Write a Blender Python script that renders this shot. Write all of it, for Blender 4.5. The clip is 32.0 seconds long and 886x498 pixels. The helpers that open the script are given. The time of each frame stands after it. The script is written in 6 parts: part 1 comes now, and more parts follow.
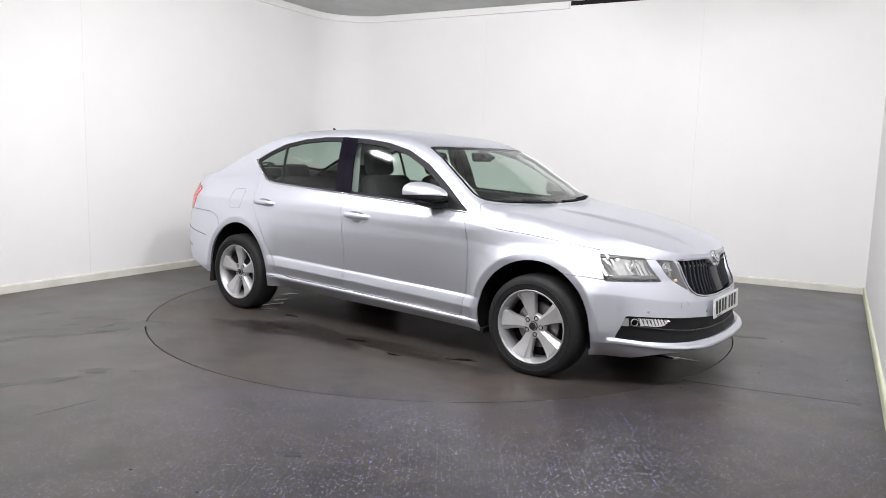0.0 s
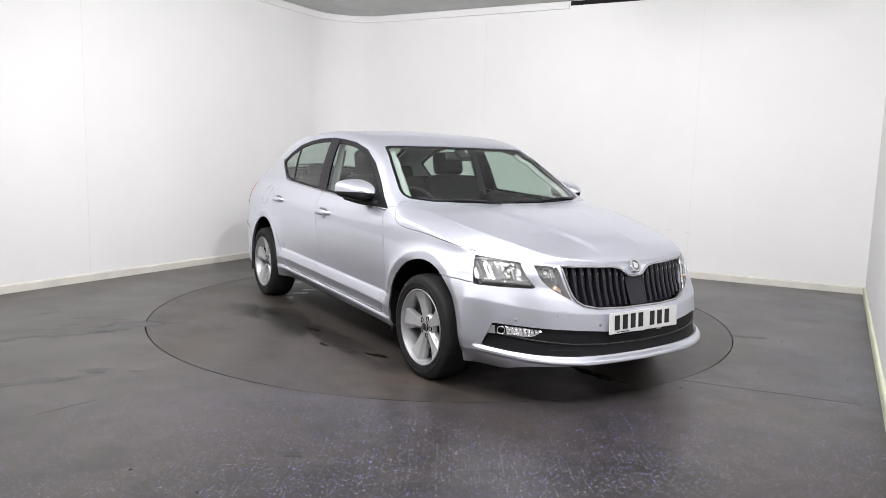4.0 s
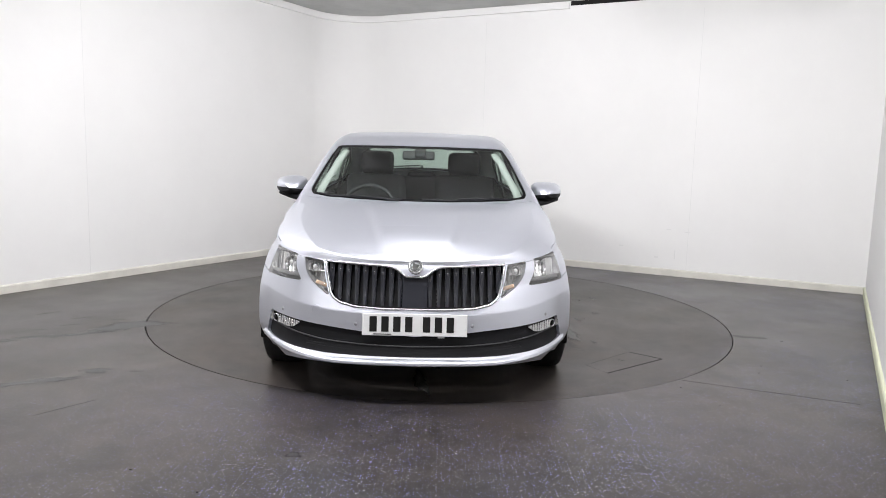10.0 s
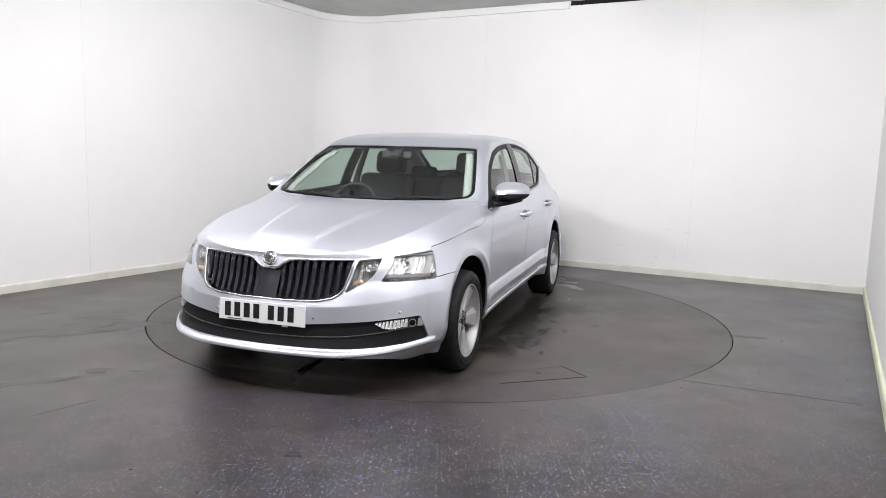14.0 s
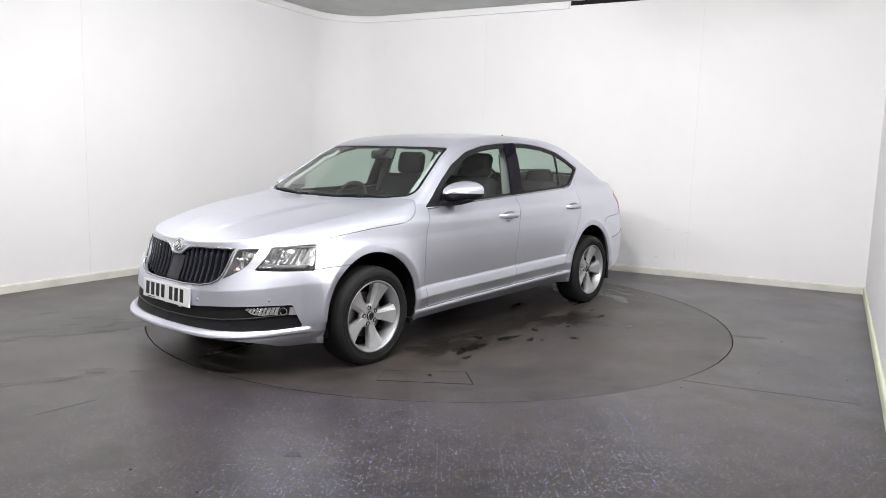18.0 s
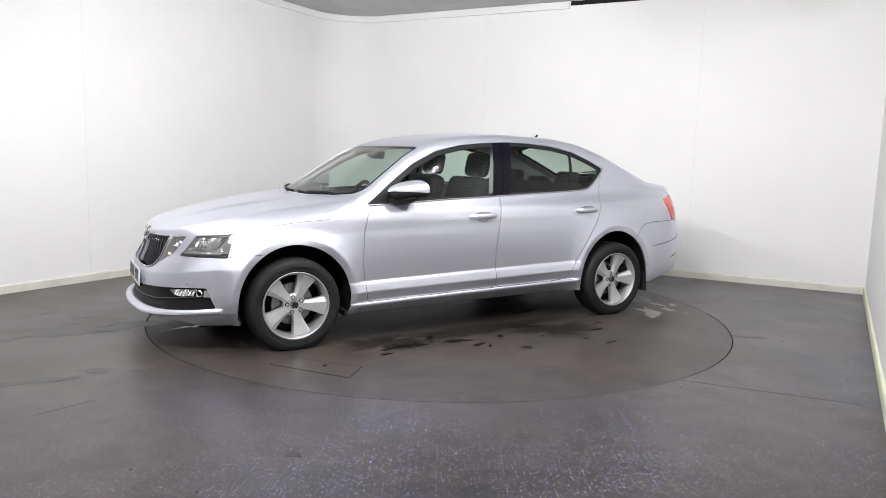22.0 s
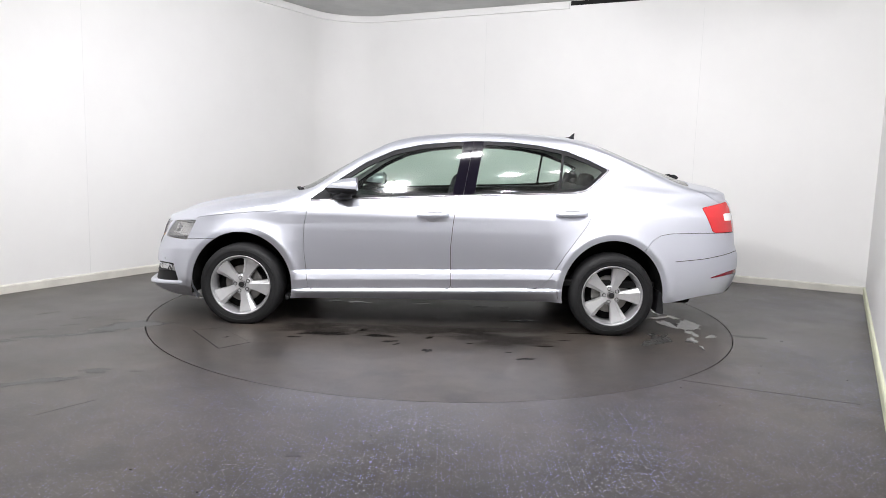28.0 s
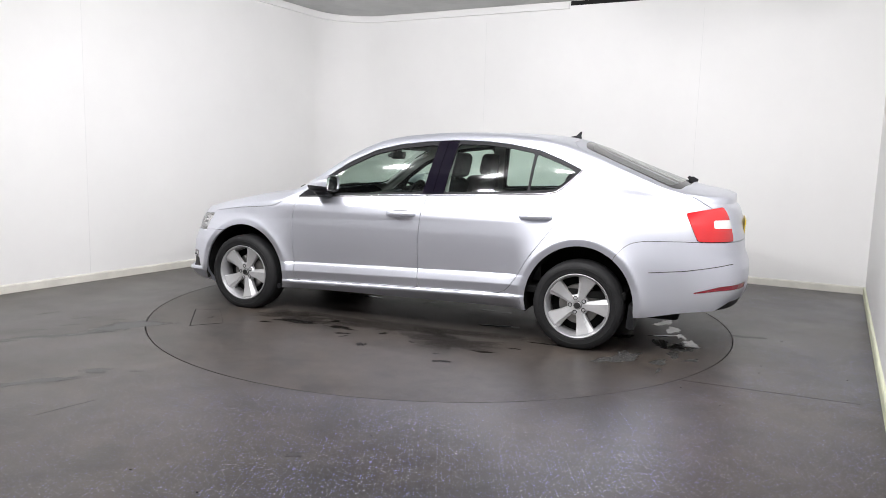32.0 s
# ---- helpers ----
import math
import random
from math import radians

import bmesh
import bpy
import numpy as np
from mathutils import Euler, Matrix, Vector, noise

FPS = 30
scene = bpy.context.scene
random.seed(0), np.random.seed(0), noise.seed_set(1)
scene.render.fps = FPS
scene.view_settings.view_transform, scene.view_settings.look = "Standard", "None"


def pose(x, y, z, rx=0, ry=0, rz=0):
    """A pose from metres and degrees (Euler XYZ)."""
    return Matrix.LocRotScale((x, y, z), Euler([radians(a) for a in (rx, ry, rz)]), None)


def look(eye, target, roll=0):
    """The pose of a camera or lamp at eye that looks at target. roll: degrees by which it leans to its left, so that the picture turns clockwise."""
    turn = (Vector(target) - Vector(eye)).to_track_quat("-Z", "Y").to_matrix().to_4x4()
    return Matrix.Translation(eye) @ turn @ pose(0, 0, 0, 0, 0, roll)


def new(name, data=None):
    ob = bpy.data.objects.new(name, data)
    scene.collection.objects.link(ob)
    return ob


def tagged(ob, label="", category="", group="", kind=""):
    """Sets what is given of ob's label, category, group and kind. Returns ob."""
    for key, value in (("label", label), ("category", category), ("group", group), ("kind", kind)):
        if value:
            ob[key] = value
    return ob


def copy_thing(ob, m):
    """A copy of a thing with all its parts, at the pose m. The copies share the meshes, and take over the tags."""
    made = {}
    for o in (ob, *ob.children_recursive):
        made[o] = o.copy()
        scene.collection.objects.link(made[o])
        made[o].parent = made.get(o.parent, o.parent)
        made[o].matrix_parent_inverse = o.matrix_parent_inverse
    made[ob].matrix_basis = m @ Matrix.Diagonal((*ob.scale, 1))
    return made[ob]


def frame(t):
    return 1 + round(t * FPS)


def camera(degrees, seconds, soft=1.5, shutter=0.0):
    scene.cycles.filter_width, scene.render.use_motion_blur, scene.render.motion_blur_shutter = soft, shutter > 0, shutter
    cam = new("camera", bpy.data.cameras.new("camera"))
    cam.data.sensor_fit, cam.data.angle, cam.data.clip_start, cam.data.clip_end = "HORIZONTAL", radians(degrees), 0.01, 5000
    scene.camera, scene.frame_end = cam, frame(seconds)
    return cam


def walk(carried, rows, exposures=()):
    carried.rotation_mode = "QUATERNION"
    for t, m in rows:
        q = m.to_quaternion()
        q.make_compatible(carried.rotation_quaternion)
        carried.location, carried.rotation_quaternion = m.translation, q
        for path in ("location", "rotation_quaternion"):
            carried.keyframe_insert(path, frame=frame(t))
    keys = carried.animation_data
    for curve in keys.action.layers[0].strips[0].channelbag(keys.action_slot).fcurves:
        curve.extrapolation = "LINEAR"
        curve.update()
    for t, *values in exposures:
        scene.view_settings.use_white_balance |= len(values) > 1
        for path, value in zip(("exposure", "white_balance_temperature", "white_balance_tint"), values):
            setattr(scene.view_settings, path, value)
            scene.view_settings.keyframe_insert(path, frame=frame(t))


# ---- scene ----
cam = camera(64.37, 32.0, soft=0.7)
CAM = pose(0, 0, 1.2476, 82.602, 0, 0) @ pose(0, 0, 0, 0, 0, 1.571)
walk(cam, [(0.0, CAM), (32.0, CAM)])

# ---- plan ----
CX, CY = -0.0116, 5.689          # axis on which the car turns
TX, TY = -0.0105, 5.745           # centre of the turntable's ring
TABLE_R = 2.254
CAR_DX, CAR_DY, CAR_DZ = 0.0946, -0.1848, 0.012   # where the car stands on the table
ROOM_H = 3.075
CORNER = Vector((-1.42, 9.845, 0))
ALONG_LEFT = Vector((-0.500, -0.866, 0)).normalized()    # from the back corner towards the viewer
ALONG_BACK = Vector((0.891, -0.454, 0)).normalized()     # from the corner to the far right
BACK_LEN, LEFT_LEN = 6.354, 13.2

# ---- light ----
world = bpy.data.worlds.new("world")
scene.world = world
world.use_nodes = True
world.node_tree.nodes["Background"].inputs[0].default_value = (0.9, 0.95, 1.0, 1)
world.node_tree.nodes["Background"].inputs[1].default_value = 0.3
scene.view_settings.exposure = 0.0
FLOOD, PANEL = 30.0, 30.0
# floodlights under the ceiling: place and share of the power
FLOODS = [(-2.75, 4.9, 0.48), (-2.15, 3.9, 1.2), (-1.65, 2.4, 1.8), (-0.6, 2.2, 1.70), (0.2, 3.7, 1.95), (0.8, 2.3, 1.25), (1.8, 4.2, 0.50), (1.6, 2.2, 1.00)]
LAMP_COLOR = (0.978, 0.968, 0.985)


def room(a, b, z=0.0):
    """A place in the room: a metres from the back corner along the back wall, b metres along the left wall."""
    return CORNER + ALONG_BACK * a + ALONG_LEFT * b + Vector((0, 0, z))


ROOM_TURN = math.degrees(math.atan2(ALONG_BACK.y, ALONG_BACK.x))

# ---- materials ----


def material(name, color, rough=0.5, metal=0.0, coat=0.0, bump=0.0, scale=30.0, vary=0.0, vary_scale=4.0, spec=0.5, trans=0.0, ior=1.45, emit=0.0):
    m = bpy.data.materials.new(name)
    m.use_nodes = True
    nt = m.node_tree
    b = nt.nodes["Principled BSDF"]
    b.inputs["Base Color"].default_value = (*color, 1)
    b.inputs["Roughness"].default_value = rough
    b.inputs["Metallic"].default_value = metal
    b.inputs["Coat Weight"].default_value = coat
    b.inputs["Coat Roughness"].default_value = 0.03
    b.inputs["Specular IOR Level"].default_value = spec
    b.inputs["Transmission Weight"].default_value = trans
    b.inputs["IOR"].default_value = ior
    if emit:
        b.inputs["Emission Color"].default_value = (*color, 1)
        b.inputs["Emission Strength"].default_value = emit
    if vary or bump:
        tc = nt.nodes.new("ShaderNodeTexCoord")
    if vary:
        n = nt.nodes.new("ShaderNodeTexNoise")
        n.inputs["Scale"].default_value = vary_scale
        n.inputs["Detail"].default_value = 6
        n.inputs["Roughness"].default_value = 0.65
        nt.links.new(tc.outputs["Object"], n.inputs["Vector"])
        r = nt.nodes.new("ShaderNodeMapRange")
        r.inputs["From Min"].default_value, r.inputs["From Max"].default_value = 0.3, 0.7
        r.inputs["To Min"].default_value, r.inputs["To Max"].default_value = 1 - vary, 1 + vary
        nt.links.new(n.outputs["Fac"], r.inputs["Value"])
        mx = nt.nodes.new("ShaderNodeMix")
        mx.data_type, mx.blend_type = "RGBA", "MULTIPLY"
        mx.inputs["Factor"].default_value = 1
        mx.inputs["A"].default_value = (*color, 1)
        nt.links.new(r.outputs["Result"], mx.inputs["B"])
        nt.links.new(mx.outputs["Result"], b.inputs["Base Color"])
        rr = nt.nodes.new("ShaderNodeMapRange")
        rr.inputs["From Min"].default_value, rr.inputs["From Max"].default_value = 0.3, 0.7
        rr.inputs["To Min"].default_value, rr.inputs["To Max"].default_value = rough * (1 - vary), min(1, rough * (1 + vary))
        nt.links.new(n.outputs["Fac"], rr.inputs["Value"])
        nt.links.new(rr.outputs["Result"], b.inputs["Roughness"])
    if bump:
        n2 = nt.nodes.new("ShaderNodeTexNoise")
        n2.inputs["Scale"].default_value = scale
        n2.inputs["Detail"].default_value = 4
        nt.links.new(tc.outputs["Object"], n2.inputs["Vector"])
        bp = nt.nodes.new("ShaderNodeBump")
        bp.inputs["Strength"].default_value = bump
        bp.inputs["Distance"].default_value = 0.01
        nt.links.new(n2.outputs["Fac"], bp.inputs["Height"])
        nt.links.new(bp.outputs["Normal"], b.inputs["Normal"])
    return m


def silver_paint():
    m = material("silver_metallic_paint", (0.722, 0.739, 0.815), rough=0.38, metal=0.9, coat=0.22)
    nt = m.node_tree
    b = nt.nodes["Principled BSDF"]
    tc = nt.nodes.new("ShaderNodeTexCoord")
    v = nt.nodes.new("ShaderNodeTexVoronoi")
    v.inputs["Scale"].default_value = 1400
    nt.links.new(tc.outputs["Object"], v.inputs["Vector"])
    mx = nt.nodes.new("ShaderNodeMix")
    mx.data_type, mx.blend_type = "RGBA", "MULTIPLY"
    mx.inputs["A"].default_value = (0.722, 0.739, 0.815, 1)
    r = nt.nodes.new("ShaderNodeMapRange")
    r.inputs["To Min"].default_value, r.inputs["To Max"].default_value = 0.86, 1.1
    nt.links.new(v.outputs["Color"], r.inputs["Value"])
    nt.links.new(r.outputs["Result"], mx.inputs["B"])
    mx.inputs["Factor"].default_value = 0.6
    nt.links.new(mx.outputs["Result"], b.inputs["Base Color"])
    return m


def floor_vinyl(name, brown, gloss=0.0, spec=0.5):
    """Dark grey speckled safety vinyl; brown: how much dried dirt lies on it near the turntable; gloss: added to the roughness."""
    m = bpy.data.materials.new(name)
    m.use_nodes = True
    nt = m.node_tree
    L = nt.links.new
    b = nt.nodes["Principled BSDF"]
    geo = nt.nodes.new("ShaderNodeNewGeometry")
    tc = nt.nodes.new("ShaderNodeTexCoord")
    src = tc.outputs["Object"]

    def noise_tex(scale, detail=6, rough=0.6):
        n = nt.nodes.new("ShaderNodeTexNoise")
        n.inputs["Scale"].default_value, n.inputs["Detail"].default_value, n.inputs["Roughness"].default_value = scale, detail, rough
        L(src, n.inputs["Vector"])
        return n.outputs["Fac"]

    def ramp(value, lo, hi, a=0.0, c=1.0):
        r = nt.nodes.new("ShaderNodeMapRange")
        r.interpolation_type = "SMOOTHSTEP"
        r.inputs["From Min"].default_value, r.inputs["From Max"].default_value = lo, hi
        r.inputs["To Min"].default_value, r.inputs["To Max"].default_value = a, c
        L(value, r.inputs["Value"])
        return r.outputs["Result"]

    def mix(fac, a, c, mode="MIX"):
        x = nt.nodes.new("ShaderNodeMix")
        x.data_type, x.blend_type = "RGBA", mode
        for key, val in (("Factor", fac), ("A", a), ("B", c)):
            if isinstance(val, (int, float)):
                x.inputs[key].default_value = val
            elif isinstance(val, tuple):
                x.inputs[key].default_value = (*val, 1)
            else:
                L(val, x.inputs[key])
        return x.outputs["Result"]

    def math_node(op, a, c):
        x = nt.nodes.new("ShaderNodeMath")
        x.operation = op
        for i, val in enumerate((a, c)):
            if isinstance(val, (int, float)):
                x.inputs[i].default_value = val
            else:
                L(val, x.inputs[i])
        return x.outputs[0]

    base = mix(ramp(noise_tex(2.2), 0.3, 0.7), (0.033, 0.031, 0.033), (0.046, 0.043, 0.045))
    base = mix(ramp(noise_tex(260, 2), 0.35, 0.65), mix(1.0, base, (0.82, 0.82, 0.82), "MULTIPLY"), mix(1.0, base, (1.2, 1.2, 1.2), "MULTIPLY"))
    # coloured chips in the vinyl
    dist = nt.nodes.new("ShaderNodeVectorMath")
    dist.operation = "DISTANCE"
    L(geo.outputs["Position"], dist.inputs[0])
    dist.inputs[1].default_value = (TX, TY, 0)
    worn = ramp(math_node("ADD", dist.outputs["Value"], math_node("MULTIPLY", noise_tex(1.1), 0.9)), 2.35, 3.15)
    pos = nt.nodes.new("ShaderNodeSeparateXYZ")
    L(geo.outputs["Position"], pos.inputs[0])
    trodden = ramp(math_node("ADD", pos.outputs[0], math_node("MULTIPLY", noise_tex(0.8, 3), 1.2)), -2.0, 0.0, 1.0, 0.0)
    keep = math_node("MULTIPLY", math_node("ADD", math_node("MULTIPLY", worn, 0.9), 0.1), math_node("SUBTRACT", 1.0, math_node("MULTIPLY", trodden, 0.7)))
    for scale, size, share in ((37, 0.15, 0.64), (59, 0.17, 0.62), (94, 0.20, 0.64)):
        v = nt.nodes.new("ShaderNodeTexVoronoi")
        v.voronoi_dimensions = "2D"
        v.inputs["Scale"].default_value = scale
        L(src, v.inputs["Vector"])
        spot = ramp(v.outputs["Distance"], size * 0.6, size, 1.0, 0.0)
        sep = nt.nodes.new("ShaderNodeSeparateColor")
        L(v.outputs["Color"], sep.inputs[0])
        pick = ramp(sep.outputs[0], share, 1.0, 0.0, 1.4)
        chips = math_node("MULTIPLY", math_node("MULTIPLY", spot, pick), math_node("MULTIPLY", keep, 0.85))
        hue = mix(ramp(sep.outputs[1], 0.55, 0.7), (0.36, 0.37, 1.0), (0.80, 0.80, 0.86))
        base = mix(chips, base, hue)
    # dried dirt
    dirt = math_node("MULTIPLY", ramp(noise_tex(0.9, 4, 0.55), 0.25, 0.75), brown)
    base = mix(dirt, base, (0.064, 0.051, 0.041))
    film = nt.nodes.new("ShaderNodeMath")
    film.operation = "SUBTRACT"
    film.inputs[0].default_value = 1
    L(worn, film.inputs[1])
    base = mix(math_node("MULTIPLY", film.outputs[0], 0.55 * brown), base, (0.054, 0.046, 0.039))
    base = mix(math_node("MULTIPLY", trodden, 0.35), base, (0.058, 0.048, 0.039))
    dark = ramp(noise_tex(3.1, 3, 0.5), 0.50, 0.72)
    base = mix(math_node("MULTIPLY", dark, 0.75 * brown), base, (0.026, 0.024, 0.023))
    cloud = mix(ramp(noise_tex(7.0, 4, 0.6), 0.25, 0.75), (0.72, 0.72, 0.72), (1.24, 1.22, 1.2))
    base = mix(0.9, base, cloud, "MULTIPLY")
    base = mix(1.0, base, (0.98, 0.98, 0.98), "MULTIPLY")
    L(base, b.inputs["Base Color"])
    rough = mix(ramp(noise_tex(1.7, 3, 0.5), 0.2, 0.8), (0.27 + gloss,) * 3, (0.38 + gloss,) * 3)
    L(rough, b.inputs["Roughness"])
    b.inputs["Specular IOR Level"].default_value = spec
    bp = nt.nodes.new("ShaderNodeBump")
    bp.inputs["Strength"].default_value, bp.inputs["Distance"].default_value = 0.15, 0.003
    L(noise_tex(420, 2), bp.inputs["Height"])
    L(bp.outputs["Normal"], b.inputs["Normal"])
    return m


M_PAINT = silver_paint()
M_BLACK = material("black_plastic", (0.013, 0.013, 0.0145), 0.5, spec=0.18, bump=0.05, scale=300)
M_GLOSSBLACK = material("gloss_black", (0.006, 0.006, 0.0065), 0.10, spec=0.16)
M_PILLAR = material("gloss_pillar_black", (0.005, 0.004, 0.008), 0.08, spec=0.14)
M_PALE_TRIM = material("pale_pillar_trim", (0.34, 0.35, 0.34), 0.8, bump=0.05, scale=300)
M_UNDER = material("underbody", (0.006, 0.006, 0.006), 0.85, spec=0.2, vary=0.3)
M_RUBBER = material("tyre_rubber", (0.014, 0.014, 0.0148), 0.66, spec=0.28, vary=0.25, vary_scale=9, bump=0.08, scale=120)
M_ALLOY = material("alloy", (0.62, 0.62, 0.63), 0.46, metal=0.75, vary=0.05, vary_scale=20)
M_ALLOY_DARK = material("hub_cap_black", (0.02, 0.02, 0.021), 0.3, vary=0.2, vary_scale=14)
M_ALLOY_RIM = material("alloy_rim", (0.42, 0.42, 0.43), 0.46, metal=0.75, vary=0.06, vary_scale=20)
M_STEEL = material("brake_steel", (0.28, 0.27, 0.26), 0.4, metal=0.9, vary=0.25, vary_scale=18)
M_CHROME = material("chrome", (0.78, 0.78, 0.80), 0.08, metal=1.0)
M_SATIN = material("satin_chrome", (0.50, 0.50, 0.52), 0.26, metal=1.0)
M_RED = material("red_lens", (0.62, 0.012, 0.018), 0.12, coat=1.0)
M_DARKRED = material("dark_red_reflector", (0.22, 0.008, 0.02), 0.18, coat=0.6)
M_WHITELENS = material("white_lens", (0.8, 0.8, 0.8), 0.12, coat=1.0)
M_AMBER = material("amber_lens", (0.70, 0.50, 0.36), 0.15, coat=0.5)
M_FABRIC = material("dark_seat_fabric", (0.014, 0.014, 0.016), 0.85, bump=0.2, scale=350, vary=0.15)
M_DASH = material("dashboard_plastic", (0.018, 0.018, 0.02), 0.6, bump=0.1, scale=400)
M_LINER = material("pale_headlining", (0.30, 0.31, 0.30), 0.85, bump=0.08, scale=300)
M_WHITE = material("plate_white", (0.80, 0.80, 0.80), 0.35)
M_YELLOW = material("plate_yellow", (0.75, 0.55, 0.06), 0.35)
M_INK = material("plate_black", (0.01, 0.01, 0.01), 0.4)
M_RIDGED = material("ridged_lamp_grey", (0.56, 0.56, 0.565), 0.26, metal=0.5)
_nt = M_RIDGED.node_tree
_tc, _mp, _nz, _bp = (_nt.nodes.new(k) for k in ("ShaderNodeTexCoord", "ShaderNodeMapping", "ShaderNodeTexNoise", "ShaderNodeBump"))
_mp.inputs["Scale"].default_value = (60, 60, 5)
_nz.inputs["Scale"].default_value, _nz.inputs["Detail"].default_value = 1.0, 3.0
_bp.inputs["Strength"].default_value, _bp.inputs["Distance"].default_value = 0.9, 0.03
_nt.links.new(_tc.outputs["Object"], _mp.inputs["Vector"])
_nt.links.new(_mp.outputs["Vector"], _nz.inputs["Vector"])
_nt.links.new(_nz.outputs["Fac"], _bp.inputs["Height"])
_nt.links.new(_bp.outputs["Normal"], _nt.nodes["Principled BSDF"].inputs["Normal"])
M_SLOT = material("dark_slot", (0.01, 0.01, 0.01), 0.9)


def glass_material(name, tint, alpha_rough=0.0, facing=0.05):
    """Thin tinted pane: mostly see-through, with a clear reflection."""
    m = bpy.data.materials.new(name)
    m.use_nodes = True
    nt = m.node_tree
    nt.nodes.remove(nt.nodes["Principled BSDF"])
    out = nt.nodes["Material Output"]
    tr = nt.nodes.new("ShaderNodeBsdfTransparent")
    tr.inputs[0].default_value = (*tint, 1)
    gl = nt.nodes.new("ShaderNodeBsdfGlossy")
    gl.inputs["Roughness"].default_value = alpha_rough
    lw = nt.nodes.new("ShaderNodeLayerWeight")
    lw.inputs[0].default_value = 0.5
    pw = nt.nodes.new("ShaderNodeMath")
    pw.operation = "POWER"
    pw.inputs[1].default_value = 4.5
    nt.links.new(lw.outputs["Facing"], pw.inputs[0])
    fr = nt.nodes.new("ShaderNodeMapRange")
    fr.inputs["To Min"].default_value, fr.inputs["To Max"].default_value = facing, 1.0
    nt.links.new(pw.outputs[0], fr.inputs["Value"])
    mx = nt.nodes.new("ShaderNodeMixShader")
    nt.links.new(fr.outputs[0], mx.inputs[0])
    nt.links.new(tr.outputs[0], mx.inputs[1])
    nt.links.new(gl.outputs[0], mx.inputs[2])
    nt.links.new(mx.outputs[0], out.inputs[0])
    return m


M_GLASS = glass_material("green_tinted_glass", (0.70, 0.80, 0.74))
M_SIDE_GLASS = glass_material("side_window_glass", (0.70, 0.80, 0.74), 0.07, 0.035)
M_SCREEN = glass_material("dusty_windscreen_glass", (0.70, 0.80, 0.74), 0.12, 0.095)
M_LENS = glass_material("clear_lens", (0.88, 0.88, 0.88), 0.06, 0.13)
M_FLOOR = floor_vinyl("speckled_vinyl", 0.7)
M_TABLE = floor_vinyl("turntable_vinyl", 1.0, 0.07, 0.43)
M_WALL = material("white_wall_paint", (0.845, 0.84, 0.83), 0.62, vary=0.025, vary_scale=0.8, bump=0.03, scale=40)
M_SKIRT = material("skirting_paint", (0.70, 0.68, 0.62), 0.45, vary=0.12, vary_scale=3)
M_SKIRT_Y = material("yellowed_skirting_paint", (0.66, 0.68, 0.50), 0.45, vary=0.12, vary_scale=3)
M_CEIL = material("grey_ceiling_board", (0.58, 0.585, 0.575), 0.85, vary=0.14, vary_scale=1.6, bump=0.1, scale=60)
M_LAMP = material("lamp_diffuser", (1.0, 0.98, 0.96), 0.5, emit=2.6)
M_TRAY = material("lamp_tray_paint", (0.75, 0.75, 0.75), 0.4)

# ---- helpers for meshes ----


def part(name, bm, mat, parent=None, label="", smooth=False):
    """Links a bmesh, or a ready mesh, as one object under a thing or a part."""
    if isinstance(bm, bmesh.types.BMesh):
        me = bpy.data.meshes.new(name)
        bmesh.ops.recalc_face_normals(bm, faces=bm.faces)
        bm.to_mesh(me)
        bm.free()
        if smooth:
            me.shade_smooth()
    else:
        me = bm
    if mat and not me.materials:
        me.materials.append(mat)
    ob = new(name, me)
    if parent:
        ob.parent = parent
    if label:
        ob["label"] = label
    return ob


def empty(name, m=None):
    ob = new(name)
    ob.empty_display_size = 0.1
    if m is not None:
        ob.matrix_world = m
    return ob


def box(bm, size, m=Matrix(), bevel=0.0, segments=2):
    r = bmesh.ops.create_cube(bm, size=1.0)
    bmesh.ops.scale(bm, vec=size, verts=r["verts"])
    if bevel:
        edges = list({e for v in r["verts"] for e in v.link_edges})
        out = bmesh.ops.bevel(bm, geom=edges, offset=bevel, segments=segments, affect="EDGES", profile=0.5)
        verts = list({v for f in out["faces"] for v in f.verts} | {v for v in r["verts"] if v.is_valid})
    else:
        verts = r["verts"]
    bmesh.ops.transform(bm, matrix=m, verts=verts)
    return verts


def box_mesh(size, m=Matrix(), bevel=0.0, segments=2):
    bm = bmesh.new()
    box(bm, size, m, bevel, segments)
    return bm


def lathe(profile, steps=64, close=False):
    """Turns a profile of (radius, height) round the local z axis."""
    bm = bmesh.new()
    rings = []
    for i in range(steps):
        a = 2 * math.pi * i / steps
        rings.append([bm.verts.new((r * math.cos(a), r * math.sin(a), h)) for r, h in profile])
    n = len(profile)
    for i in range(steps):
        p, q = rings[i], rings[(i + 1) % steps]
        for j in range(n if close else n - 1):
            k = (j + 1) % n
            bm.faces.new((p[j], q[j], q[k], p[k]))
    return bm


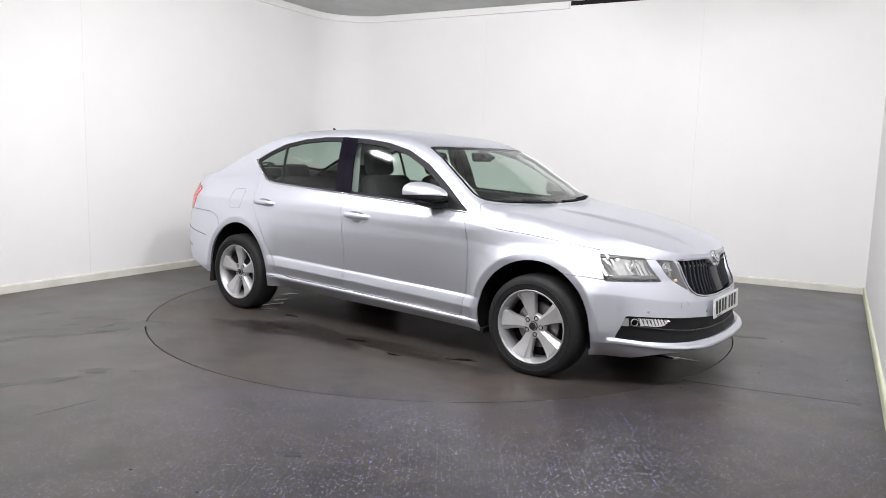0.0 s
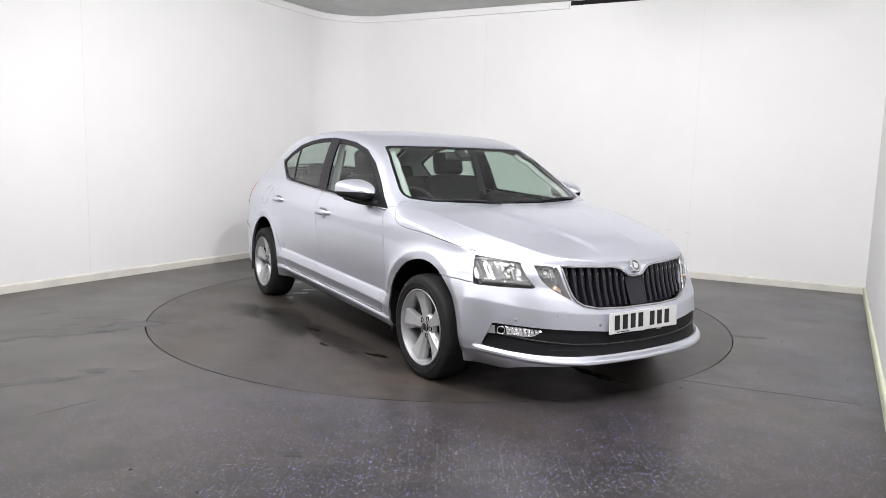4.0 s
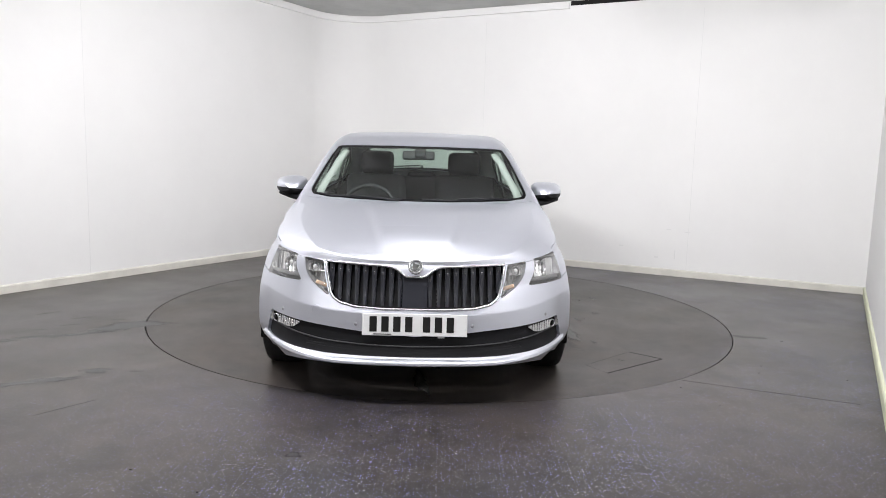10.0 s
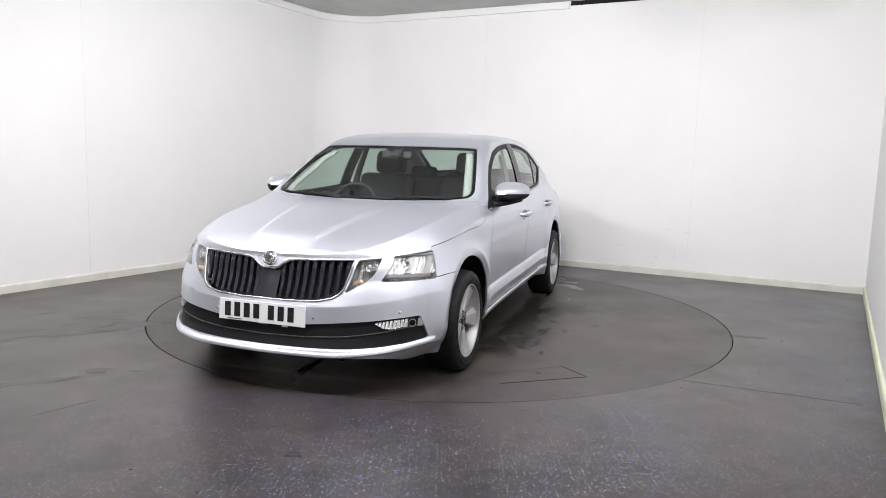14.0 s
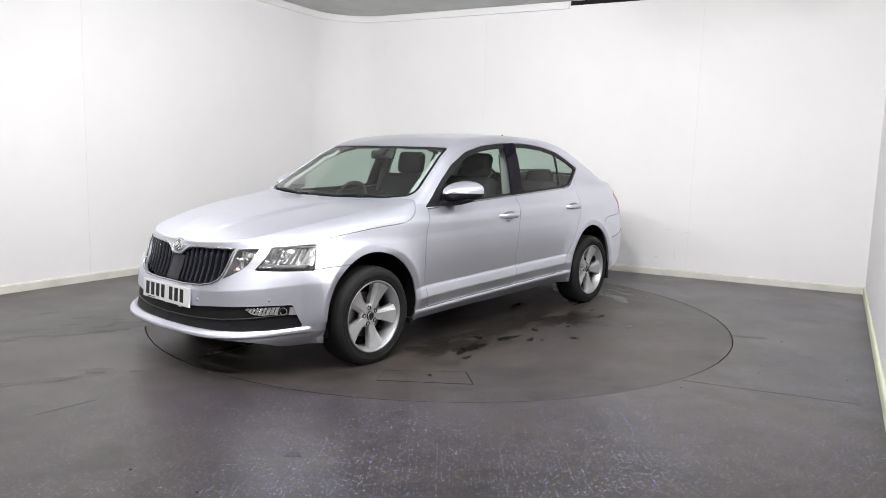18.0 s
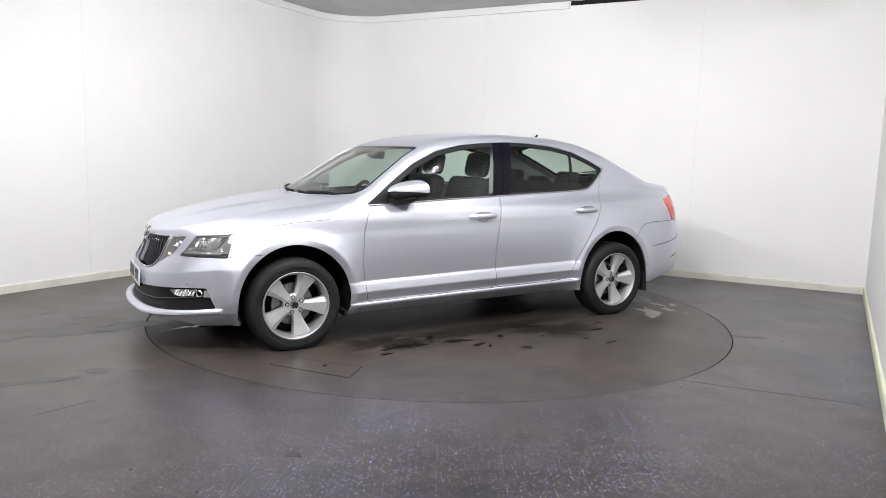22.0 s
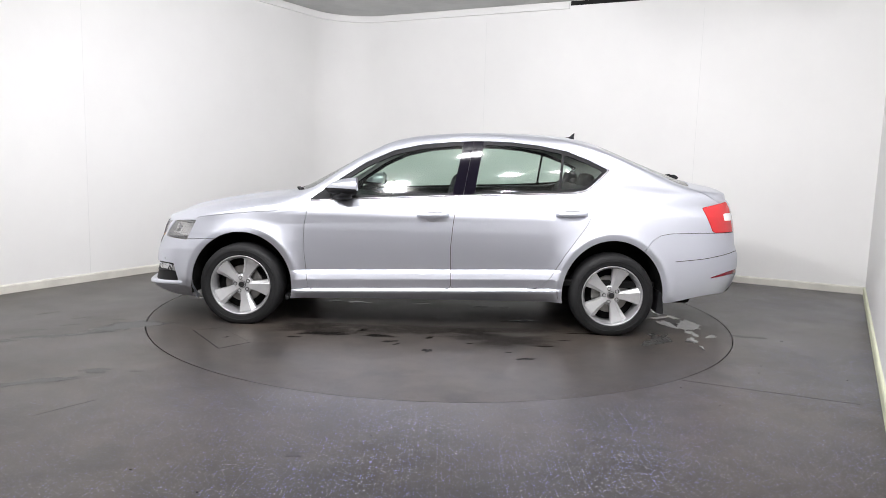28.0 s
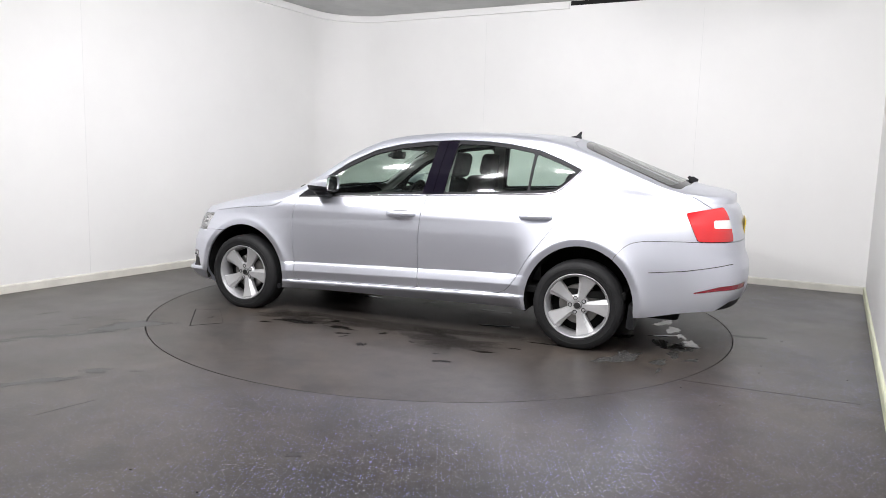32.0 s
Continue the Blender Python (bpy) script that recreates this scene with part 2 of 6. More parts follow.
def sweep(points, radius, sides=8, flat=1.0, closed=False):
    """A round bar along points; flat squeezes it along z."""
    bm = bmesh.new()
    pts = [Vector(p) for p in points]
    rings = []
    n = len(pts)
    for i, p in enumerate(pts):
        a = pts[(i - 1) % n] if (i or closed) else p
        c = pts[(i + 1) % n] if (i < n - 1 or closed) else p
        t = (c - a).normalized()
        side = t.cross(Vector((0, 0, 1)))
        side = side.normalized() if side.length > 1e-4 else Vector((1, 0, 0))
        up = side.cross(t).normalized()
        rings.append([bm.verts.new(p + (side * math.cos(w) + up * math.sin(w) * flat) * radius) for w in (2 * math.pi * k / sides for k in range(sides))])
    for i in range(n if closed else n - 1):
        p, q = rings[i], rings[(i + 1) % n]
        for k in range(sides):
            l = (k + 1) % sides
            bm.faces.new((p[k], p[l], q[l], q[k]))
    if not closed:
        bm.faces.new(rings[0])
        bm.faces.new(rings[-1][::-1])
    return bm


def prism(outline, depth, m=Matrix(), bevel=0.0):
    """Extrudes an outline of (x, y) by depth along z."""
    bm = bmesh.new()
    vs = [bm.verts.new((x, y, 0)) for x, y in outline]
    f = bm.faces.new(vs)
    r = bmesh.ops.extrude_face_region(bm, geom=[f])
    bmesh.ops.translate(bm, vec=(0, 0, depth), verts=[v for v in r["geom"] if isinstance(v, bmesh.types.BMVert)])
    if bevel:
        bmesh.ops.bevel(bm, geom=list(bm.edges), offset=bevel, segments=2, affect="EDGES", profile=0.5)
    bmesh.ops.transform(bm, matrix=m, verts=bm.verts)
    return bm

# ---- the room ----


def build_room():
    # walls as one bent sheet of panels, with a rounded back corner
    rad = 0.65
    line = []          # (place, outward normal)
    steps = 40
    n_left = -ALONG_BACK
    n_back = -ALONG_LEFT
    line.append((room(0, LEFT_LEN), n_left))
    line.append((room(0, rad), n_left))
    centre = room(rad, rad)
    for i in range(1, steps):
        a = math.pi / 2 * i / steps
        n = (n_left * math.cos(a) + n_back * math.sin(a)).normalized()
        line.append((centre + n * rad, n))
    line.append((room(rad, 0), n_back))
    line.append((room(BACK_LEN, 0), n_back))

    def wall(name, line, z0, z1, thick, mat, label, step=0.0):
        bm = bmesh.new()
        rows = []
        for p, n in line:
            rows.append([bm.verts.new(p + n * o + Vector((0, 0, z))) for o, z in ((step, z0), (step, z1), (step + thick, z1), (step + thick, z0))])
        for a, b in zip(rows, rows[1:]):
            for k in range(4):
                bm.faces.new((a[k], b[k], b[(k + 1) % 4], a[(k + 1) % 4]))
        bm.faces.new(rows[0])
        bm.faces.new(rows[-1][::-1])
        return tagged(part(name, bm, mat), label, "wall", kind="structure")

    left = [l for l in line[:2]]
    wall("wall_left", left, 0, ROOM_H, 0.12, M_WALL, "smooth white painted studio side wall")
    wall("wall_corner", line[1:-1], 0, ROOM_H, 0.12, M_WALL, "rounded white painted studio wall corner")
    wall("wall_back", line[-2:], 0, ROOM_H, 0.12, M_WALL, "smooth white painted studio back wall")
    right_end = room(BACK_LEN, 0) + Vector((-.487, -.873, 0)) * LEFT_LEN
    right = [(room(BACK_LEN, 0), ALONG_BACK), (right_end, ALONG_BACK)]
    wall("wall_right", right, 0, ROOM_H, 0.12, M_WALL, "white painted studio side wall beside the back wall")
    rear = [(right_end, ALONG_LEFT), (room(0, LEFT_LEN), ALONG_LEFT)]
    wall("wall_rear", rear, 0, ROOM_H, 0.12, M_WALL, "plain white wall closing the studio")
    # skirting boards
    for name, l, mat in (("baseboard_left", left, M_SKIRT), ("baseboard_corner", line[1:-1], M_SKIRT), ("baseboard_back", line[-2:], M_SKIRT), ("baseboard_right", right, M_SKIRT_Y)):
        bm = bmesh.new()
        rows = []
        for p, n in l:
            rows.append([bm.verts.new(p - n * o + Vector((0, 0, z))) for o, z in ((0.018, 0.0), (0.018, 0.062), (0.012, 0.072), (0.0, 0.076), (-0.01, 0.076), (-0.01, 0.0))])
        for a, b in zip(rows, rows[1:]):
            for k in range(6):
                bm.faces.new((a[k], b[k], b[(k + 1) % 6], a[(k + 1) % 6]))
        bm.faces.new(rows[0])
        bm.faces.new(rows[-1][::-1])
        tagged(part(name, bm, mat), "scuffed off-white painted skirting board", "skirting", kind="structure")
    # lip along the top of the walls, ending part way along the back wall
    lip = line[:-1] + [(room(3.153, 0), n_back)]
    bm = bmesh.new()
    rows = []
    for p, n in lip:
        rows.append([bm.verts.new(p - n * o + Vector((0, 0, z))) for o, z in ((0.0, ROOM_H - 0.088), (0.022, ROOM_H - 0.083), (0.03, ROOM_H - 0.04), (0.03, ROOM_H - 0.022), (0.0, ROOM_H - 0.022))])
    for a, b in zip(rows, rows[1:]):
        for k in range(5):
            bm.faces.new((a[k], b[k], b[(k + 1) % 5], a[(k + 1) % 5]))
    bm.faces.new(rows[0])
    bm.faces.new(rows[-1][::-1])
    tagged(part("trim_top", bm, M_WALL), "white lip moulding round the top of the wall", "trim", kind="structure")
    # dark gap past the end of the lip
    bm = bmesh.new()
    a0, a1 = room(3.163, 0.004, ROOM_H - 0.053), room(BACK_LEN, 0.004, ROOM_H - 0.053)
    h = Vector((0, 0, 0.05))
    bm.faces.new([bm.verts.new(v) for v in (a0, a1, a1 + h, a0 + h)])
    tagged(part("trim_gap", bm, M_SLOT), "dark open gap between wall and ceiling", "gap", kind="structure")
    # ceiling
    bm = bmesh.new()
    box(bm, (BACK_LEN + 0.3, LEFT_LEN + 0.3, 0.1), Matrix.Translation(room(BACK_LEN / 2, LEFT_LEN / 2, ROOM_H + 0.05)) @ pose(0, 0, 0, 0, 0, ROOM_TURN))
    tagged(part("ceiling", bm, M_CEIL), "mottled grey ceiling board", "ceiling", kind="structure")
    # floor with a round opening for the turntable
    bm = bmesh.new()
    inner, outer = [], []
    steps = 160
    corners = [room(-0.1, -0.1), room(BACK_LEN + 0.1, -0.1), room(BACK_LEN + 0.1, LEFT_LEN + 0.1), room(-0.1, LEFT_LEN + 0.1)]
    c = Vector((TX, TY, 0))

    def edge_hit(d):
        best = None
        for i in range(4):
            p, q = corners[i], corners[(i + 1) % 4]
            e = q - p
            den = d.x * e.y - d.y * e.x
            if abs(den) < 1e-9:
                continue
            w = p - c
            s = (w.x * e.y - w.y * e.x) / den
            if s > 0 and -1e-6 <= (w.x * d.y - w.y * d.x) / den <= 1 + 1e-6 and (best is None or s < best):
                best = s
        return c + d * best
    angles = sorted([2 * math.pi * i / steps for i in range(steps)] + [math.atan2(k.y - c.y, k.x - c.x) % (2 * math.pi) for k in corners])
    for a in angles:
        d = Vector((math.cos(a), math.sin(a), 0))
        # the gap round the table is silted up towards the front
        gap = .0088 - .0052 * math.exp(-((math.degrees(a) - 278) / 42) ** 4) - .0028 * math.exp(-((math.degrees(a) - 302) / 12) ** 2)
        inner.append((bm.verts.new(c + d * (TABLE_R + gap)), bm.verts.new(c + d * (TABLE_R + gap) - Vector((0, 0, 0.06)))))
        outer.append(bm.verts.new(edge_hit(d)))
    n = len(angles)
    for i in range(n):
        j = (i + 1) % n
        bm.faces.new((inner[i][0], outer[i], outer[j], inner[j][0]))
        bm.faces.new((inner[i][1], inner[i][0], inner[j][0], inner[j][1]))
    tagged(part("floor", bm, M_FLOOR), "dark grey speckled vinyl floor with dried dirt", "floor", kind="structure")
    bm = bmesh.new()
    bmesh.ops.create_circle(bm, cap_ends=True, segments=96, radius=TABLE_R + 0.1, matrix=Matrix.Translation((TX, TY, -0.06)))
    tagged(part("turntable_pit", bm, M_SLOT), "dark pit below the turntable", "pit", kind="structure")


build_room()


M_HATCH = material("worn_joint", (0.009, 0.009, 0.009), 0.8)


def build_turntable():
    e = empty("turntable", pose(TX, TY, 0))
    tagged(e, "round motorised vinyl-topped turntable set flush in the floor", "turntable")
    hatch = [(1.702, 0.966), (1.377, 1.402), (1.224, 1.230), (1.540, 0.870)]
    # the deck with the opening of a small hatch
    bm = bmesh.new()
    steps = 160
    ring = [(TABLE_R * math.cos(2 * math.pi * i / steps), TABLE_R * math.sin(2 * math.pi * i / steps)) for i in range(steps)]
    top = [bm.verts.new((x, y, 0)) for x, y in ring]
    low = [bm.verts.new((x, y, -0.05)) for x, y in ring]
    bm.faces.new(top)
    for i in range(steps):
        j = (i + 1) % steps
        bm.faces.new((top[i], low[i], low[j], top[j]))
    part("deck", bm, M_TABLE, e)
    # joints round the hatch, as thin recess strips
    for i, wide in enumerate((.009, .007)):
        p, q = Vector((*hatch[i], 0)), Vector((*hatch[i + 1], 0))
        mid, d = (p + q) / 2, q - p
        b = box_mesh((d.length, wide, 0.003), Matrix.Translation(mid + Vector((0, 0, -0.0006))) @ pose(0, 0, 0, 0, 0, math.degrees(math.atan2(d.y, d.x))))
        part("hatch_joint", b, M_HATCH, e, "dark open joint of an access hatch")
    # the other two joints are drawn much finer
    for i, wide in ((2, .0008), (3, .0008)):
        p, q = Vector((*hatch[i], 0)), Vector((*hatch[(i + 1) % 4], 0))
        mid, d = (p + q) / 2, q - p
        b = box_mesh((d.length, wide, 0.003), Matrix.Translation(mid + Vector((0, 0, -0.0010))) @ pose(0, 0, 0, 0, 0, math.degrees(math.atan2(d.y, d.x))))
        part("fine_joint", b, M_HATCH, e, "fine joint of the hatch")
    return e


TURNTABLE = build_turntable()


def build_lights():
    """Floodlights under the ceiling between viewer and car, turned to the car and the back wall, and a few flat panels
    added out of view behind for fill light.
    """
    made = None
    for x, y, share in FLOODS:
        p = Vector((x, y, ROOM_H - 0.15))
        m = look(p, p - ALONG_LEFT * 2.4 + Vector((0, 0, -2.1)) if x > 0.5 else Vector((CX, CY, 0.5)) if x < -2 else room(0.9, 0.9, 0.9))
        if made is None:
            made = empty("flood_light", m)
            tagged(made, "rectangular white floodlight hung under the ceiling, lit", "floodlight", group="floodlights")
            part("housing", box_mesh((0.31, 0.19, 0.07), Matrix.Translation((0, 0, 0.037)), 0.01), M_TRAY, made)
            part("diffuser", box_mesh((0.26, 0.14, 0.006), Matrix.Translation((0, 0, -0.001))), M_LAMP, made, "glowing white diffuser")
            part("bracket", sweep([(0, 0.05, 0.06), (0, 0.16, 0.16), (0, 0.20, 0.24)], 0.012, 8), M_TRAY, made)
        else:
            copy_thing(made, m)
        data = bpy.data.lights.new("flood_lamp", "AREA")
        data.shape, data.size, data.size_y, data.energy = "RECTANGLE", 0.26, 0.14, FLOOD * share
        data.color = LAMP_COLOR
        lamp = new("flood_lamp", data)
        lamp.matrix_world = m @ Matrix.Translation((0, 0, -0.012))
    made = None
    # unseen panels behind the viewer, added only to raise the fill light
    for b, power in ((10.6, PANEL),):
        for a in (1.5, 3.3, 5.1):
            m = Matrix.Translation(room(a, b, ROOM_H)) @ pose(0, 0, 0, 0, 0, ROOM_TURN)
            if made is None:
                made = empty("fill_panel", m)
                tagged(made, "flat white rectangular ceiling panel added for fill light, lit", "ceiling light", group="ceiling lights")
                part("frame", box_mesh((0.96, 0.36, 0.03), Matrix.Translation((0, 0, -0.015)), 0.006), M_TRAY, made)
                part("diffuser", box_mesh((0.91, 0.31, 0.006), Matrix.Translation((0, 0, -0.034))), M_LAMP, made, "glowing white diffuser")
            else:
                copy_thing(made, m)
            data = bpy.data.lights.new("panel_fill_lamp", "AREA")
            data.shape, data.size, data.size_y, data.energy = "RECTANGLE", 0.91, 0.31, power
            data.color = LAMP_COLOR
            lamp = new("panel_fill_lamp", data)
            lamp.matrix_world = m @ Matrix.Translation((0, 0, -0.045))


build_lights()

# ---- the car: surface of the body ----


def smooth_table(xs, ys):
    """A smooth curve through a short table (monotone cubic)."""
    xs, ys = np.array(xs, float), np.array(ys, float)
    if xs[0] > xs[-1]:
        xs, ys = xs[::-1], ys[::-1]
    h, d = np.diff(xs), np.diff(ys) / np.diff(xs)
    m = np.zeros(len(xs))
    m[0], m[-1] = d[0], d[-1]
    for i in range(1, len(xs) - 1):
        if d[i - 1] * d[i] > 0:
            w1, w2 = 2 * h[i] + h[i - 1], h[i] + 2 * h[i - 1]
            m[i] = (w1 + w2) / (w1 / d[i - 1] + w2 / d[i])

    def f(x):
        x = np.clip(np.asarray(x, float), xs[0], xs[-1])
        i = np.clip(np.searchsorted(xs, x) - 1, 0, len(h) - 1)
        t = (x - xs[i]) / h[i]
        return (ys[i] * (2 * t ** 3 - 3 * t ** 2 + 1) + m[i] * h[i] * (t ** 3 - 2 * t ** 2 + t)
                + ys[i + 1] * (3 * t ** 2 - 2 * t ** 3) + m[i + 1] * h[i] * (t ** 3 - t ** 2))
    return f


AXLE_F, AXLE_R, AXLE_Z = 1.343, -1.343, 0.288
ARCH_R = 0.362
# plan lines at two heights, nose to flank and flank to tail: (x, y)
PLAN_LOW_F = [(2.185, 0), (2.175, .2), (2.135, .42), (2.055, .60), (1.955, .71), (1.85, .785), (1.70, .845), (1.5, .880), (1.34, .890), (1.0, .884), (.5, .878)]
PLAN_MID_F = [(2.092, 0), (2.085, .2), (2.045, .40), (1.975, .56), (1.87, .685), (1.74, .778), (1.6, .825), (1.45, .853), (1.3, .865), (1.0, .872), (.5, .877)]
PLAN_LOW_R = [(-2.42, 0), (-2.41, .3), (-2.375, .5), (-2.30, .655), (-2.19, .745), (-2.0, .815), (-1.7, .868), (-1.34, .890), (-1.0, .886), (-.6, .880), (.5, .878)]
PLAN_MID_R = [(-2.38, 0), (-2.365, .3), (-2.33, .5), (-2.265, .64), (-2.16, .732), (-2.0, .790), (-1.7, .828), (-1.34, .850), (-1.0, .862), (-.6, .872), (.5, .877)]
T11 = np.linspace(0, 1, 11)
half_width = smooth_table([.10, .17, .20, .225, .245, .258, .270, .280, .286, .289, .33, .355, .3605, .366, .414, .420, .426, .45, .5, .55, .6, .66, .72, .80, .85, .89, .93, .97, 1.02],
                          [-.17, -.11, -.076, -.052, -.034, -.0220, -.0170, -.0180, -.024, -.029, -.0185, -.0100, -.0090, -.0100, -.0200, -.0230, -.0295, -.0270, -.0215, -.0158, -.0107, -.0058, -.0025, -.003, -.012, -.029, -.056, -.086, -.118])
half_width_plain = smooth_table([.10, .16, .19, .215, .26, .30, .36, .42, .5, .6, .72, .80, .855, .89, .93, .97, 1.02],
                                [-.07, -.046, -.034, -.027, -.020, -.015, -.009, -.005, .000, .004, .000, -.006, -.016, -.034, -.060, -.088, -.118])
nose_shift = smooth_table([.10, .165, .205, .228, .250, .30, .36, .42, .485, .54, .60, .66, .70, .74, .78], [-.03, -.01, -.006, -.004, -.010, -.014, -.010, -.003, .004, .006, .004, .004, .0, -.03, -.09])
tail_shift = smooth_table([.10, .18, .22, .27, .34, .45, .56, .60, .66, .75, .85, .92, .955, .985, 1.02], [.26, .19, .15, .11, .07, .02, .008, .016, .03, .03, .038, .048, .060, .080, .11])
shoulder_z = smooth_table([2.2, 2.09, 2.0, 1.87, 1.74, 1.6, 1.45, 1.2, 1.0, .84, .235, -.17, -.6, -1.03, -1.3, -1.6, -1.9, -2.15, -2.3, -2.42],
                          [.700, .700, .706, .720, .738, .772, .800, .845, .882, .910, .940, .957, .976, .996, 1.006, 1.008, 1.0, .990, .985, .982])
centre_z = smooth_table([2.12, 2.095, 2.06, 2.0, 1.92, 1.73, 1.49, 1.25, 1.10, 1.03, .97, .78, .547, .36, .22, -.01, -.38, -.62, -.85, -1.08, -1.29, -1.55, -1.79, -1.95, -2.07, -2.15, -2.23, -2.29, -2.36, -2.42],
                        [.690, .704, .732, .762, .794, .840, .884, .924, .942, .972, 1.005, 1.112, 1.240, 1.333, 1.380, 1.416, 1.438, 1.441, 1.436, 1.418, 1.372, 1.272, 1.182, 1.125, 1.090, 1.075, 1.060, 1.036, 1.002, .975])
edge_z = smooth_table([2.12, 2.05, 1.95, 1.85, 1.7, 1.55, 1.4, 1.25, 1.10, .97, .84, .655, .459, .257, .05, -.37, -.8, -1.0, -1.3, -1.55, -1.79, -1.85, -1.95, -2.09, -2.19, -2.27, -2.42],
                      [.700, .730, .758, .784, .819, .850, .878, .902, .922, .938, .995, 1.125, 1.252, 1.345, 1.388, 1.417, 1.404, 1.381, 1.300, 1.198, 1.098, 1.076, 1.052, 1.037, 1.030, 1.010, .975])
edge_y = smooth_table([2.12, 2.05, 1.95, 1.85, 1.7, 1.55, 1.4, 1.25, 1.10, .97, .84, .655, .459, .257, .05, -.37, -.8, -1.0, -1.3, -1.55, -1.79, -2.05, -2.25, -2.42],
                      [.02, .36, .512, .562, .620, .662, .690, .704, .720, .772, .758, .712, .670, .640, .626, .618, .622, .628, .642, .652, .660, .675, .69, .60])
bottom_z = smooth_table([2.3, 2.0, 1.7, .9, -.9, -1.7, -2.1, -2.45], [.220, .205, .160, .190, .214, .240, .305, .33])


def plan_at(tabs, t, z, lo, hi):
    b = np.clip((z - lo) / (hi - lo), -0.6, 1.6)
    x = tabs[0](t) * (1 - b) + tabs[1](t) * b
    y = tabs[2](t) * (1 - b) + tabs[3](t) * b
    return x, y


FRONT = [smooth_table(T11, [p[0] for p in PLAN_LOW_F]), smooth_table(T11, [p[0] for p in PLAN_MID_F]), smooth_table(T11, [p[1] for p in PLAN_LOW_F]), smooth_table(T11, [p[1] for p in PLAN_MID_F])]
REAR = [smooth_table(T11, [p[0] for p in PLAN_LOW_R]), smooth_table(T11, [p[0] for p in PLAN_MID_R]), smooth_table(T11, [p[1] for p in PLAN_LOW_R]), smooth_table(T11, [p[1] for p in PLAN_MID_R])]


def arch_r(x, z, ax):
    """Distance from an axle, scaled so that the taller wheel openings come out round."""
    dx, dz = x - ax, z - AXLE_Z
    if ax > 0:
        return np.hypot(dx * np.where(dx < 0, .975, 1.0), dz * np.where(dz > 0, .955, 1.0))
    return np.hypot(dx, dz * np.where(dz > 0, .920, 1.0))


def step01(x, a, b):
    t = np.clip((x - a) / (b - a), 0, 1)
    return t * t * (3 - 2 * t)


def flank(t, z, front):
    """A point of the lower body at plan parameter t (0 at the car's middle line) and height z."""
    if front:
        x, y = plan_at(FRONT, t, z, .37, .70)
        k = 1 - step01(t, .15, .62)
        x = x + nose_shift(z) * k
        # under the lip the bumper falls back
        lip = np.interp(t, [0, .19, .21, .30, .55], [.224, .223, .225, .238, .262])
        back = np.clip(lip - .007 - z, 0, .12) * .9 * step01(x, 1.62, 1.80)
        blade = np.where(z > lip, np.clip((lip + .022 - z) / .012, 0, 1), 1 - .9 * np.clip((lip - .007 - z) / .010, 0, 1))
        blade = (.013 + .009 * k) * blade * step01(x, 1.785, 1.80)
        # a crease round the bumper below the lamps
        crest = np.interp(t, [0, .2, .3, .4, .5, .6], [.450, .466, .487, .505, .520, .528])
        fold = np.where(z > crest, np.clip(1 - (z - crest) / .11, 0, 1), np.clip(1 - (crest - z) / .24, 0, 1)) * .019 * step01(x, 1.58, 1.80)
        d = blade + fold - back
        x = x + d * (.45 + .55 * k)
        y = y + d * .75 * (1 - k)
        # upright edge where the bumper turns to the flank
        y = y + .009 * np.clip(1 - np.abs(x - 1.735) / .10, 0, 1) * step01(z, .26, .32) * (1 - step01(z, .50, .60))
    else:
        x, y = plan_at(REAR, t, z, .45, .85)
        k = 1 - step01(t, .15, .62)
        x = x - (-tail_shift(z)) * k
    doors = step01(x, -1.02, -.86) * (1 - step01(x, .88, 1.02))
    w = half_width(z + .03 * x * step01(.75 - z, 0, .3)) * doors + half_width_plain(z) * (1 - doors)
    y = y + w * step01(t, .1, .5)
    for ax in (AXLE_F, AXLE_R):
        e = arch_r(x, z, ax) - ARCH_R - .042
        em = np.sqrt(e * e + .000016) - .004
        flare = step01(z, .17, .30) * np.where(e < 0, .015 - .30 * np.clip(em, 0, .06), .015 * np.exp(-em / .045))
        y = y + flare * np.where(x * ax > 0, 1, 0)
    # the wing draws in above the wheel arch
    y = y - .030 * step01(z, .64, .76) * step01(x, .98, 1.32)
    y = y + .014 * step01(x, 1.36, 1.55) * (1 - step01(x, 1.70, 1.84)) * step01(z, .20, .30) * (1 - step01(z, .56, .68))
    # shoulder crease from the lamp over the wheel and along the doors
    line = np.interp(x, [-2.3, -1.97, -1.3, -.2, .4, .89, 1.35, 1.59, 1.72], [.936, .930, .919, .882, .860, .842, .803, .773, .745])
    amp = np.interp(x, [-2.2, -2.0, -1.6, -.2, .6, 1.0, 1.55, 1.72], [0, .006, .006, .005, .006, .009, .008, .0])
    u = z - line
    y = y + amp * np.where(u > 0, np.clip(1 - u / .09, 0, 1), np.clip(1 + u / .10, 0, 1))
    return x, y


